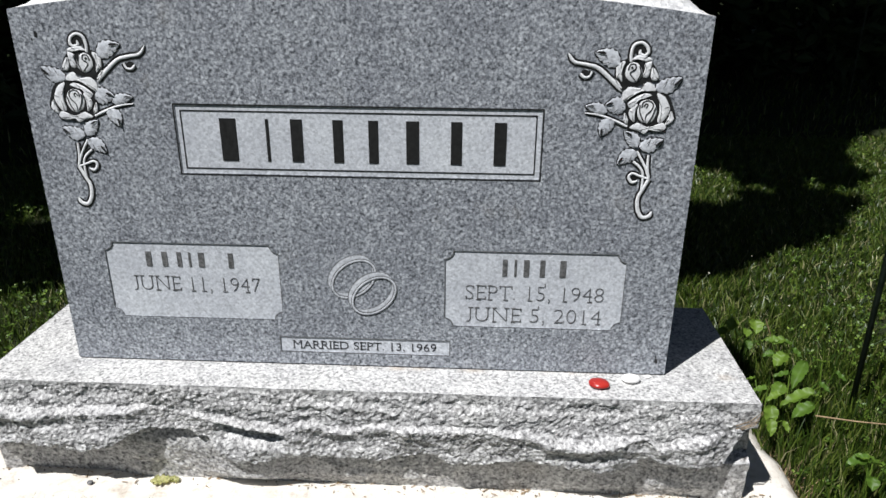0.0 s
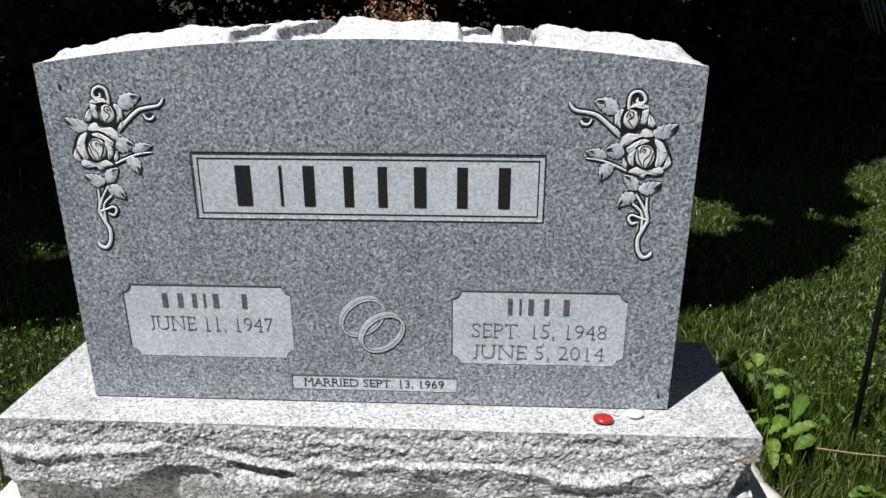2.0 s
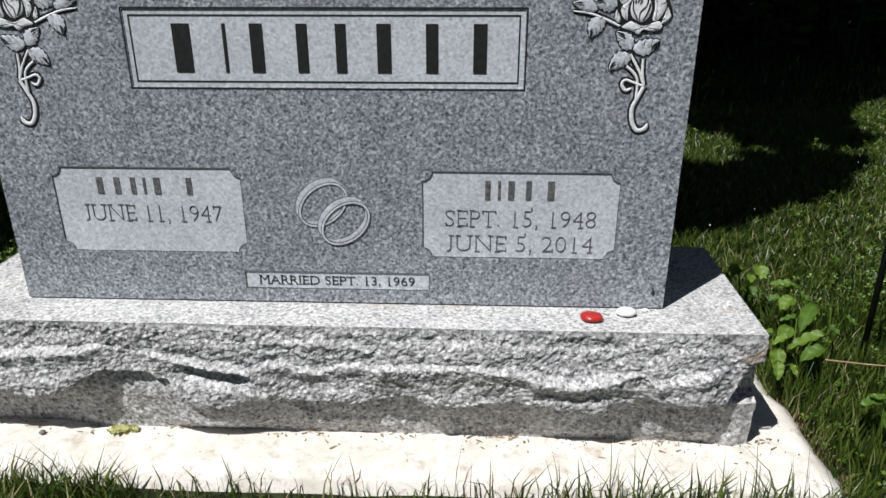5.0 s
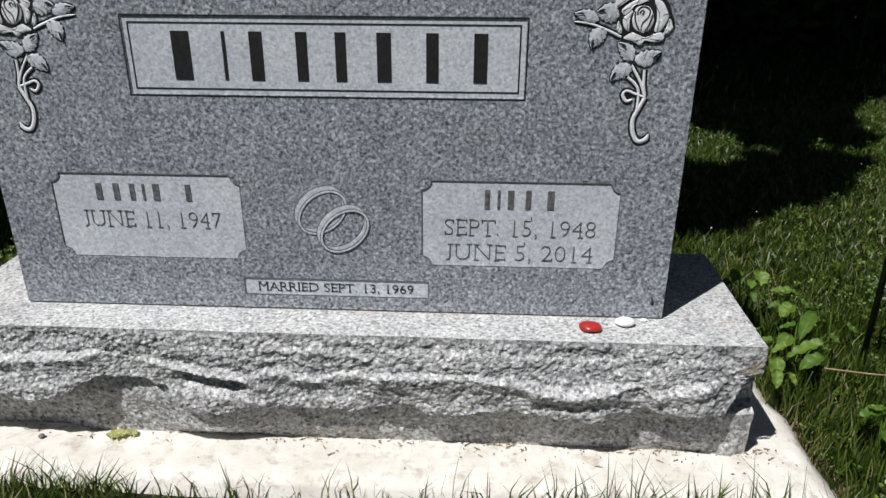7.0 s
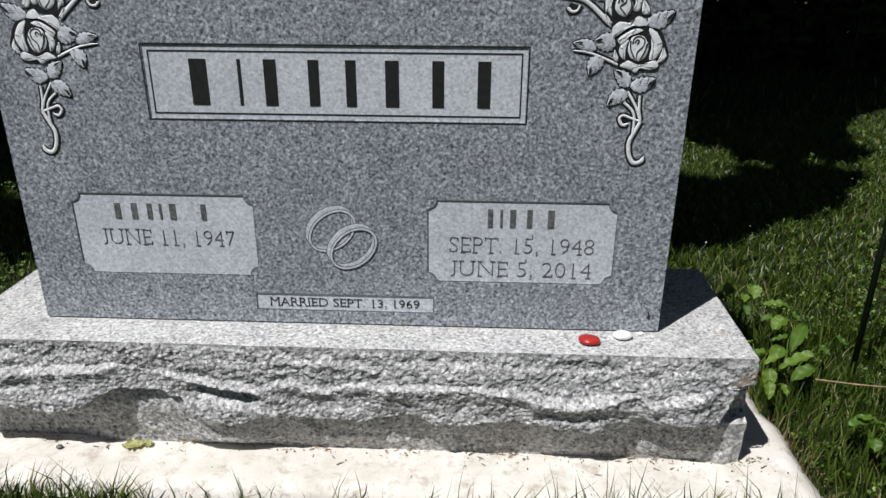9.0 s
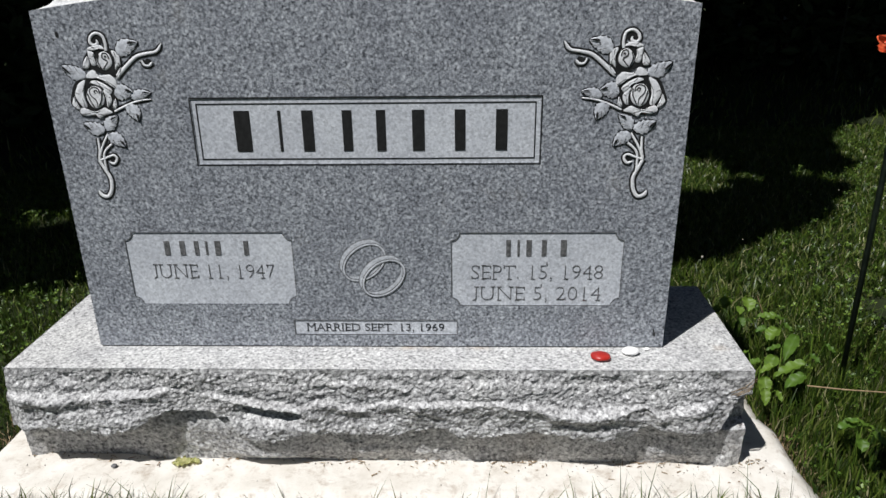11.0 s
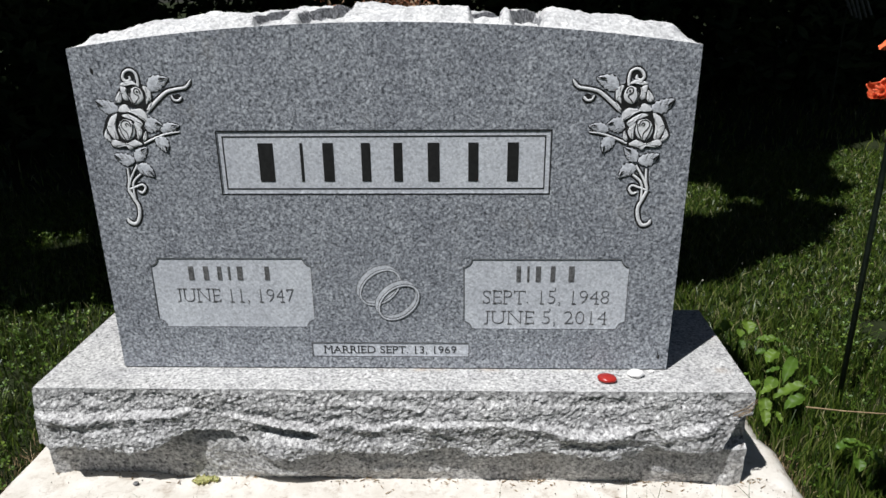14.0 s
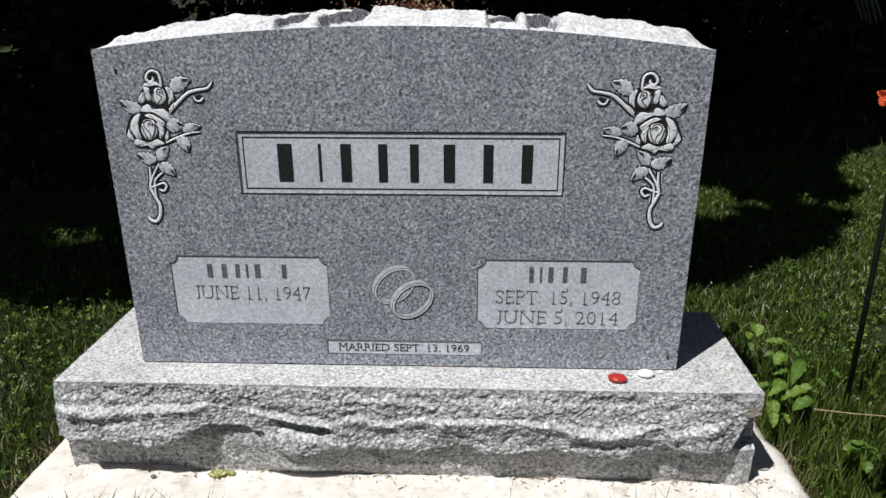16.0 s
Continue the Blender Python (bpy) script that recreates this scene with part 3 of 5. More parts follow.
def leaf_shape(bm, a, b, width, y, crown, put, teeth=0.0, grow=0.0):
    """A pointed leaf from its stalk a to its tip b, domed either side of a sunk midrib."""
    a, b = Vector((*a, 0)), Vector((*b, 0))
    d = (b - a).normalized()
    a, b = a - d * grow, b + d * grow
    nrm = Vector((-d.y, d.x, 0))
    n = 10
    rows = []
    for k in range(n + 1):
        f = k / n
        w = (width / 2) * (math.sin(math.pi * min(1, f ** 0.75)) ** 0.8 if 0 < f < 1 else 0.02) + (grow if 0 < f < 1 else 0)
        w *= 1 + teeth * (0.5 if k % 2 else -0.5)
        p = a + (b - a) * f + nrm * 0.12 * width * math.sin(math.pi * f)
        rows.append([bm.verts.new(put(p.x + nrm.x * w * s, p.y + nrm.y * w * s, y - crown * h)) for s, h in ((-1, 0.0), (-0.55, 1.0), (0, 0.25), (0.55, 1.0), (1, 0.0))])
    for p, q in zip(rows, rows[1:]):
        for i in range(4):
            bm.faces.new((p[i], q[i], q[i + 1], p[i + 1]))


SCROLLS = [
    ([(-0.4204, 0.7675), (-0.4194, 0.7785), (-0.4224, 0.7910), (-0.4324, 0.7953), (-0.4413, 0.7903), (-0.4445, 0.7813), (-0.4393, 0.7764), (-0.4324, 0.7794), (-0.4330, 0.7854)], 0.005, 0.0055),
    ([(-0.4085, 0.7258), (-0.3926, 0.7408), (-0.3727, 0.7569), (-0.3558, 0.7619), (-0.3360, 0.7660), (-0.3261, 0.7790)], 0.0075, 0.0050),
    ([(-0.3638, 0.7519), (-0.3600, 0.7440), (-0.3518, 0.7430), (-0.3459, 0.7490)], 0.0035, 0.0055),
    ([(-0.4243, 0.6680), (-0.3875, 0.6831), (-0.3577, 0.6882)], 0.0050, 0.0025),
    ([(-0.4621, 0.6230), (-0.4631, 0.6011), (-0.4671, 0.5832)], 0.0040, 0.0050),
    ([(-0.4432, 0.6291), (-0.4581, 0.6051), (-0.4671, 0.5832)], 0.0040, 0.0045),
    ([(-0.4392, 0.6122), (-0.4561, 0.5942), (-0.4571, 0.5573)], 0.0045, 0.0040),
    ([(-0.4671, 0.5832), (-0.4521, 0.5882), (-0.4402, 0.5922), (-0.4352, 0.5863), (-0.4412, 0.5773), (-0.4492, 0.5803)], 0.0040, 0.0055),
    ([(-0.4671, 0.5832), (-0.4591, 0.5653), (-0.4531, 0.5504), (-0.4551, 0.5315), (-0.4631, 0.5185), (-0.4740, 0.5205), (-0.4780, 0.5290)], 0.0060, 0.0075),
]
# the drawing of a spray, on a grid of about a millimetre with its foot down: leaves from stalk to tip with their width
LEAVES = [
    ((1108, 192), (1071, 174), 25), ((1163, 228), (1203, 210), 23), ((1118, 258), (1086, 254), 26), ((1090, 264), (1056, 255), 17),
    ((1098, 274), (1080, 302), 22), ((1138, 318), (1117, 293), 20), ((1141, 318), (1178, 305), 22), ((1137, 325), (1107, 346), 22),
]
# a bloom: its dark bed, its pale petals, then the lines cut into its heart
LARGE_BED = [(1114, 248), (1126, 238), (1150, 230), (1168, 228), (1184, 238), (1192, 256), (1195, 272), (1183, 284), (1179, 292), (1160, 294), (1140, 295), (1122, 290), (1115, 276)]
LARGE_PETALS = [
    [(1113, 234), (1122, 225), (1140, 226), (1150, 217), (1161, 222), (1163, 230), (1150, 230), (1136, 234), (1122, 243), (1113, 248)],
    [(1121, 250), (1132, 241), (1148, 234), (1158, 237), (1148, 241), (1137, 245), (1127, 257)],
    [(1125, 259), (1134, 250), (1137, 252), (1133, 264), (1132, 278), (1126, 274), (1123, 266)],
    [(1166, 233), (1177, 238), (1184, 250), (1186, 259), (1181, 270), (1174, 278), (1167, 277), (1170, 262), (1169, 248)],
    [(1188, 260), (1193, 272), (1186, 281), (1179, 282), (1184, 271)],
    [(1124, 287), (1136, 279), (1146, 285), (1158, 285), (1168, 281), (1177, 279), (1181, 287), (1170, 293), (1154, 291), (1148, 297), (1138, 292)],
    [(1117, 264), (1122, 274), (1121, 282), (1115, 277)],
    [(1140, 247), (1147, 243), (1157, 243), (1164, 250), (1167, 262), (1162, 275), (1154, 281), (1146, 280), (1138, 274), (1135, 262)],
]
LARGE_LINES = [[(1143, 256), (1145, 248), (1153, 245), (1160, 250), (1158, 259), (1150, 267), (1148, 279)], [(1146, 254), (1149, 250), (1152, 252), (1149, 256)], [(1164, 255), (1160, 267), (1153, 279)], [(1140, 251), (1140, 263), (1146, 277)]]
SMALL_BED = [(1100, 206), (1104, 190), (1116, 184), (1130, 179), (1147, 179), (1157, 188), (1167, 204), (1166, 216), (1150, 219), (1134, 224), (1116, 229), (1106, 228)]
SMALL_PETALS = [
    [(1103, 211), (1103, 196), (1112, 187), (1117, 188), (1112, 200), (1112, 217), (1107, 212)],
    [(1102, 214), (1109, 221), (1112, 233), (1105, 228)],
    [(1125, 185), (1134, 178), (1150, 180), (1157, 184), (1148, 187), (1136, 184)],
    [(1146, 190), (1156, 186), (1155, 199), (1151, 210), (1143, 209), (1146, 198)],
    [(1158, 195), (1166, 205), (1166, 214), (1158, 215), (1155, 208)],
    [(1121, 191), (1128, 187), (1137, 190), (1143, 200), (1141, 212), (1132, 219), (1122, 216), (1116, 208), (1117, 198)],
]
SMALL_LINES = [[(1121, 200), (1124, 192), (1131, 191), (1132, 198), (1124, 204), (1128, 211), (1134, 218)], [(1125, 197), (1127, 195), (1128, 198)], [(1138, 193), (1140, 204), (1134, 217)]]
BLOOMS = [(LARGE_BED, LARGE_PETALS, LARGE_LINES), (SMALL_BED, SMALL_PETALS, SMALL_LINES)]


def rose_spray(mirrored, dz):
    def put(x, z, y):
        return face(-x if mirrored else x, z + dz, y)

    def at(a, b):
        return -(0.000991 * a + 0.0000808 * b - 0.7068) + 0.0030, 0.9476 - 0.0010108 * b + 0.0090
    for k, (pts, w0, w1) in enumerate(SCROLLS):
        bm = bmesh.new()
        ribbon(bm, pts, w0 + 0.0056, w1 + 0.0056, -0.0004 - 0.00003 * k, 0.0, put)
        cut = part("carved_scroll", bm, M_INK, tablet, "carved scroll on a flat near-black outline")
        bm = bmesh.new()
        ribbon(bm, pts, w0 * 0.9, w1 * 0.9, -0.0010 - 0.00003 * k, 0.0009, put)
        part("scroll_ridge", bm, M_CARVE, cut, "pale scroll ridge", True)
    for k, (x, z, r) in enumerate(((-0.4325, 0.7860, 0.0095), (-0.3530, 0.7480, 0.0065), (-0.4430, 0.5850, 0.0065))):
        bm = bmesh.new()                         # flat near-black disc: the shade inside each curl put into colour
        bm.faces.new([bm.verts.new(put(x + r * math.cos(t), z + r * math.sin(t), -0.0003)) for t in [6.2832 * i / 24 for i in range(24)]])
        part("scroll_hollow", bm, M_INK, tablet, "flat near-black disc painting the shade inside a carved curl")
    for k, (a, b, w) in enumerate(LEAVES):
        a, b, w = Vector(at(*a)), Vector(at(*b)), w * 0.001
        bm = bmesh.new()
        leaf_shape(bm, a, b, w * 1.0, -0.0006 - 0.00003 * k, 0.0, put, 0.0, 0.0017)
        cut = part("carved_leaf", bm, M_INK, tablet, "carved leaf on a flat near-black outline")
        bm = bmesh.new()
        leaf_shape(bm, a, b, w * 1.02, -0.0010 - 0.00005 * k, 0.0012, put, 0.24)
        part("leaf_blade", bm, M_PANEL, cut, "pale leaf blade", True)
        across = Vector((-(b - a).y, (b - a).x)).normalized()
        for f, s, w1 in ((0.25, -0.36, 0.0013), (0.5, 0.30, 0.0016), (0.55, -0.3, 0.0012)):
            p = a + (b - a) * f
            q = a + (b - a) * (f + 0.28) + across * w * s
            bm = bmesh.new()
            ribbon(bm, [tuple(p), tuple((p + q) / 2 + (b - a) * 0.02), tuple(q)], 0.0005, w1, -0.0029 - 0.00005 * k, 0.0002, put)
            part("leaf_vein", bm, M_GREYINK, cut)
        # the far tip of each leaf carries a dark sliver, its shade put into colour
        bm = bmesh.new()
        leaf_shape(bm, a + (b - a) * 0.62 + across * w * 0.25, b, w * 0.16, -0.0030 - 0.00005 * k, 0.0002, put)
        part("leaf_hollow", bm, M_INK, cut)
    for n, (bed, petals, lines) in enumerate(BLOOMS):
        def outline(pts):
            pts = [at(*p) for p in pts]
            return bezier(pts + pts[:2], 5)[5:-1]
        low = -0.0010 - 0.0005 * (1 - n)
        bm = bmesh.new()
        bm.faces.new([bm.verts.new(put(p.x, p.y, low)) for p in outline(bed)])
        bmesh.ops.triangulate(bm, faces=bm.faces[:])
        rose = part("carved_rose", bm, M_INK, tablet, "open carved rose bloom on a flat near-black bed")
        for shape in petals:
            line = outline(shape)
            mid = sum(line, Vector()) / len(line)
            bm = bmesh.new()
            rings = []
            for f, h in ((0.93 if shape is petals[-1] else 0.985, 0.0), (0.84, 0.0006), (0.6, 0.0011), (0.3, 0.0006)):
                rings.append([bm.verts.new(put(mid.x + (p.x - mid.x) * f, mid.y + (p.y - mid.y) * f, low - 0.0003 - h)) for p in line])
            for r0, r1 in zip(rings, rings[1:]):
                for j in range(len(line)):
                    bm.faces.new((r0[j], r0[(j + 1) % len(line)], r1[(j + 1) % len(line)], r1[j]))
            bm.faces.new(rings[-1])
            bmesh.ops.triangulate(bm, faces=[f for f in bm.faces if len(f.verts) > 4])
            pale = part("petal", bm, M_CARVE, rose, "pale carved petal", True)
            if shape is petals[-1]:
                continue
            for i in (len(line) // 6, len(line) // 2, 5 * len(line) // 6):      # fine dark fold lines, shading put into colour, inward from the petal's edge
                a, b = mid + (line[i] - mid) * 0.92, mid + (line[i] - mid) * 0.25
                bm = bmesh.new()
                ribbon(bm, [(a.x, a.y), ((a.x + b.x) / 2 + 0.0006, (a.y + b.y) / 2), (b.x, b.y)], 0.0014, 0.0006, low - 0.0015, 0.0001, put)
                part("petal_line", bm, M_GREYINK, pale)
        for k, pts in enumerate(lines):
            bm = bmesh.new()
            ribbon(bm, [at(*p) for p in pts], 0.0023, 0.0018, low - 0.0015 - 0.00004 * k, 0.0001, put)
            part("petal_line", bm, M_INK, rose)


rose_spray(False, 0.0)
rose_spray(True, -0.003)


# ---- small pits in the polish
for px, pz, pr in ((-0.4975, 0.794, 0.0042), (0.5180, 0.2455, 0.0038), (0.5165, 0.2530, 0.0022), (-0.505, 0.786, 0.0018)):
    bm = bmesh.new()
    bm.faces.new([bm.verts.new(face(px + pr * 0.7 * math.cos(t) * (1 + 0.3 * n1(px * 9, t, 1.0)), pz + pr * 1.3 * math.sin(t) * (1 + 0.3 * n1(px * 9, t, 5.0)), -0.0004)) for t in [6.283 * k / 14 for k in range(14)]])
    part("pit", bm, M_INK, tablet, "small dark pit in the granite")


# ---- two linked wedding rings: a frosted band behind a fine rim
def ellipse(cx, cz, a, b, rot, t):
    u, v = a * math.cos(t), b * math.sin(t)
    return cx + u * math.cos(rot) - v * math.sin(rot), cz + u * math.sin(rot) + v * math.cos(rot)


def ring_strip(name, outer, inner, rot, y, t0, t1, material, parent, label="", n=72):
    """A strip between two ellipses, from angle t0 to t1."""
    bm = bmesh.new()
    rows = []
    for k in range(n + 1):
        t = radians(t0 + (t1 - t0) * k / n)
        p, q = ellipse(*outer, rot, t), ellipse(*inner, rot, t)
        rows.append([bm.verts.new(face(p[0] + (q[0] - p[0]) * f, p[1] + (q[1] - p[1]) * f, y - h)) for f, h in ((0, 0), (0.5, 0.0002), (1, 0))])
    for p, q in zip(rows, rows[1:]):
        for i in range(2):
            bm.faces.new((p[i], q[i], q[i + 1], p[i + 1]))
    return part(name, bm, material, parent, label)


for cx, cz, y in ((-0.0150, 0.3905, -0.0004), (0.0195, 0.3600, -0.0012)):
    ROT, A, B = radians(40), 0.0450, 0.0305
    bx, bz = cx - 0.0052, cz + 0.0078
    ring = ring_strip("wedding_ring", (cx, cz, A, B), (cx, cz, A - 0.0032, B - 0.0032), ROT, y - 0.0006, 0, 360, M_PANEL, tablet, "carved wedding ring linked with another")
    ring_strip("band_outside", (bx, bz, A, B), (cx, cz, A + 0.0012, B + 0.0012), ROT, y, 8, 172, M_PANEL, ring, "pale frosted band")
    ring_strip("band_inside", (cx, cz, A - 0.0046, B - 0.0046), (bx, bz, A - 0.0022, B - 0.0022), ROT, y, 196, 344, M_PANEL, ring, "pale frosted band")
    for k, (e0, e1, t0, t1) in enumerate((((bx, bz, A + 0.0011, B + 0.0011), (bx, bz, A, B), 2, 178), ((cx, cz, A + 0.0012, B + 0.0012), (cx, cz, A, B), 0, 360), ((cx, cz, A - 0.0032, B - 0.0032), (cx, cz, A - 0.0044, B - 0.0044), 0, 360), ((bx, bz, A - 0.0022, B - 0.0022), (bx, bz, A - 0.0030, B - 0.0030), 194, 346))):
        ring_strip("ring_outline", e0, e1, ROT, y - 0.0002 - 0.00005 * k, t0, t1, M_GREYINK, ring)

# ---- stones left on the base


def pebble(name, x, y, z, rx, ry, rz, turn, material, label, seed):
    bm = bmesh.new()
    bmesh.ops.create_icosphere(bm, subdivisions=3, radius=1.0)
    for v in bm.verts:
        k = 1 + 0.08 * n1(v.co.x * 1.7 + seed, v.co.y * 1.7, v.co.z * 1.7)
        p = v.co * k
        c, s = math.cos(radians(turn)), math.sin(radians(turn))
        px, py = p.x * rx, p.y * ry
        v.co = (px * c - py * s, px * s + py * c, p.z * rz)
    ob = part(name, bm, material, None, smooth=True)
    ob.location = (x, y, z + rz * 0.93)
    return tagged(ob, label, "pebble")


m = Mat("red_painted_stone", 0.28)
m.color(m.ramp(m.noise(60, 3.0), [(0.3, (0.27, 0.011, 0.009)), (0.7, (0.40, 0.028, 0.02))])).bump(m.noise(200, 2.0), 0.1, 0.001)
M_RED = m.m
m = Mat("white_stone", 0.45)
m.color(m.ramp(m.noise(70, 3.0), [(0.3, (0.72, 0.71, 0.68)), (0.7, (0.86, 0.85, 0.83))]))
M_WHITE = m.m
pebble("pebble", 0.4145, -0.0425, BZ, 0.0185, 0.0150, 0.0065, -12, M_RED, "glossy red painted pebble resting on the granite base", 1)
pebble("pebble", 0.4725, -0.0240, BZ, 0.0160, 0.0125, 0.0070, 5, M_WHITE, "smooth white oval pebble resting on the granite base", 2)
pebble("pebble", 0.5055, -0.0085, BZ, 0.0065, 0.0045, 0.0025, 20, M_WHITE, "tiny white pebble beside the tablet", 3)
m = Mat("grey_crumb", 0.8)
m.color(m.grey(0.06, 0.2, m.noise(90, 3.0), 0.3, 0.7))
pebble("pebble", -0.510, -0.088, 0.001, 0.0055, 0.005, 0.0035, 0, m.m, "small dark grey pebble on the concrete slab", 4)

# ---- a dry yellow leaf and crumbs on the slab
m = Mat("yellowed_leaf", 0.6)
m.color(m.ramp(m.noise(150, 4.0), [(0.3, (0.40, 0.42, 0.13)), (0.7, (0.66, 0.63, 0.32))]))
M_YLEAF = m.m


def fallen_leaf(x, y, z, size, turn, seed):
    bm = bmesh.new()
    r = random.Random(seed)

    def pt(u, v):
        f = u
        w = math.sin(math.pi * f) ** 0.7 * 0.34 if 0 < f < 1 else 0.01
        return Vector(((f - 0.5) * size, (v - 0.5) * 2 * w * size * (1 + 0.3 * math.sin(u * 26)), 0.003 + 0.008 * abs(v - 0.5) + 0.005 * n1(u * 7, v * 4, seed)))
    grid(bm, 20, 6, pt)
    bmesh.ops.solidify(bm, geom=bm.faces[:], thickness=0.0006)
    ob = part("fallen_leaf", bm, M_YLEAF, None, smooth=True)
    ob.matrix_world = pose(x, y, z, 0, 0, turn)
    return tagged(ob, "curled yellow-green fallen leaf on the concrete slab", "leaf")


fallen_leaf(-0.380, -0.076, 0.0, 0.040, 8, 1)
fallen_leaf(-0.357, -0.072, 0.0, 0.024, -25, 2)

# ---------------------------------------------------------------- shepherd's hook and feeder
m = Mat("dark_green_iron", 0.45, 0.6)
m.color(m.ramp(m.noise(60, 4.0), [(0.35, (0.010, 0.016, 0.011)), (0.7, (0.025, 0.035, 0.025))]))
M_IRON = m.m
HX, HY = 1.027, 0.27
FX, FY = 0.702, -0.395
hook = new("shepherd_hook")
hook.location = (HX, HY, 0)
tagged(hook, "dark green iron shepherd's hook standing in the grass", "hook")
bm = bmesh.new()
tube(bm, [(0, 0, -0.2), (0, 0, 0.4), (0, 0, 1.0), (0, 0, 1.35)], [0.0062, 0.0062, 0.006, 0.006], 10)
part("rod", bm, M_IRON, hook, smooth=True)
bm = bmesh.new()
ax, ay = FX - HX, FY - HY
tube(bm, [(0, 0, 1.345)] + [(ax * (1 - math.cos(a)) / 2, ay * (1 - math.cos(a)) / 2, 1.345 + 0.22 * math.sin(a)) for a in [math.pi * k / 12 for k in range(1, 13)]] + [(ax * 1.02, ay * 1.02, 1.30), (ax * 1.06, ay * 1.06, 1.32)], [0.006] * 15, 10)
part("crook", bm, M_IRON, hook, smooth=True)

m = Mat("red_plastic", 0.25)
m.color(m.ramp(m.noise(40, 3.0), [(0.3, (0.55, 0.035, 0.012)), (0.7, (0.70, 0.075, 0.028))]))
m.b.inputs["Subsurface Weight"].default_value = 0.0
M_REDP = m.m
m = Mat("orange_plastic", 0.35)
m.color(m.ramp(m.noise(55, 3.0), [(0.3, (0.82, 0.11, 0.035)), (0.7, (0.90, 0.24, 0.10))]))
M_ORANGE = m.m
m = Mat("red_glass", 0.06)
m.color(m.ramp(m.noise(30, 3.0), [(0.3, (0.05, 0.006, 0.004)), (0.7, (0.09, 0.010, 0.006))]))
M_REDGLASS = m.m
m = Mat("dark_glass", 0.3, spec=0.25)
m.color(m.ramp(m.noise(30, 3.0), [(0.3, (0.004, 0.003, 0.003)), (0.7, (0.010, 0.006, 0.005))]))
M_DARKGLASS = m.m


def lathe(bm, prof, seg=28):
    rings = []
    for r, z in prof:
        rings.append([bm.verts.new((r * math.cos(2 * math.pi * i / seg), r * math.sin(2 * math.pi * i / seg), z)) for i in range(seg)])
    for a, b in zip(rings, rings[1:]):
        for i in range(seg):
            bm.faces.new((a[i], a[(i + 1) % seg], b[(i + 1) % seg], b[i]))
    bm.faces.new(rings[0][::-1])
    bm.faces.new(rings[-1])


feeder = new("hanging_feeder")
feeder.location = (FX, FY, 0)
tagged(feeder, "red glass bird feeder with orange flower ports hanging from hook", "bird feeder")
bm = bmesh.new()
lathe(bm, [(0.006, 0.786), (0.050, 0.786), (0.058, 0.790), (0.058, 0.796), (0.046, 0.801), (0.008, 0.803)], 40)
part("lower_dish", bm, M_DARKGLASS, feeder, "nearly black glass dish", True)
bm = bmesh.new()
lathe(bm, [(0.012, 0.803), (0.010, 0.825), (0.012, 0.846)])
part("stem", bm, M_REDP, feeder, "", True)
bm = bmesh.new()
lathe(bm, [(0.010, 0.845), (0.062, 0.847), (0.069, 0.851), (0.067, 0.856), (0.058, 0.862), (0.048, 0.867)], 40)
part("upper_dish", bm, M_REDP, feeder, "deep red flared collar", True)
bm = bmesh.new()
lathe(bm, [(0.040, 0.866), (0.062, 0.867), (0.067, 0.873), (0.065, 0.878), (0.056, 0.882), (0.030, 0.883)], 40)
part("glass_band", bm, M_REDGLASS, feeder, "dark red glass band", True)
for k in range(4):
    turn = 180 + 90 * k
    a = radians(turn)
    bm = bmesh.new()
    bmesh.ops.create_icosphere(bm, subdivisions=3, radius=0.0092)
    for v in bm.verts:
        v.co.z *= 1.08
    knob = part("knob", bm, M_ORANGE, feeder, "round orange knob", True)
    knob.location = (0.0655 * math.cos(a), 0.0655 * math.sin(a), 0.8905)
    # a stubby pointed petal that sticks out below each knob
    bm = bmesh.new()

    def petal(u, v):
        ang = 2 * math.pi * v
        w = 0.0095 * (1 - u) ** 0.7 + 0.002
        return Vector((0.058 + 0.027 * u + 0.002 * math.sin(3 * ang), w * math.cos(ang) * (1.1 + 0.25 * math.cos(2 * ang)), 0.8635 - 0.011 * u + 0.75 * w * math.sin(ang) + 0.0015 * math.sin(4 * ang + 9 * u) + 0.004 * (1 - u) * n1(u * 6, math.cos(ang) * 1.6, math.sin(ang) * 1.6)))
    grid(bm, 10, 18, petal)
    pt = part("petal", bm, M_ORANGE, feeder, "pointed orange petal", True)
    pt.matrix_basis = pose(0, 0, 0, 0, 0, turn + 6)
    # an open, ruffled flower port on the lower dish
    bm = bmesh.new()

    def bloom(u, v):
        ang = 2 * math.pi * u
        r = 0.003 + 0.0088 * v * (1 + 0.14 * math.sin(5 * ang) + 0.10 * math.sin(9 * ang + 1))
        return Vector((-0.006 + 0.017 * v ** 1.2 + 0.0025 * math.sin(5 * ang + 0.8) * v, r * math.cos(ang) * 1.25, r * math.sin(ang)))
    grid(bm, 48, 8, bloom)
    for i in range(9):
        t = 2 * math.pi * i / 9
        tube(bm, [(-0.006, 0.002 * math.cos(t), 0.002 * math.sin(t)), (0.004, 0.0045 * math.cos(t), 0.0045 * math.sin(t)), (0.010, 0.008 * math.cos(t + 0.5), 0.007 * math.sin(t + 0.5))], [0.0022, 0.0026, 0.0012], 6)
    bmesh.ops.solidify(bm, geom=bm.faces[:], thickness=0.0012)
    fl = part("flower_port", bm, M_ORANGE, feeder, "ruffled orange flower port", True)
    fl.matrix_basis = pose(0.068 * math.cos(a), 0.068 * math.sin(a), 0.8005, 0, -32, turn + 42)
bm = bmesh.new()
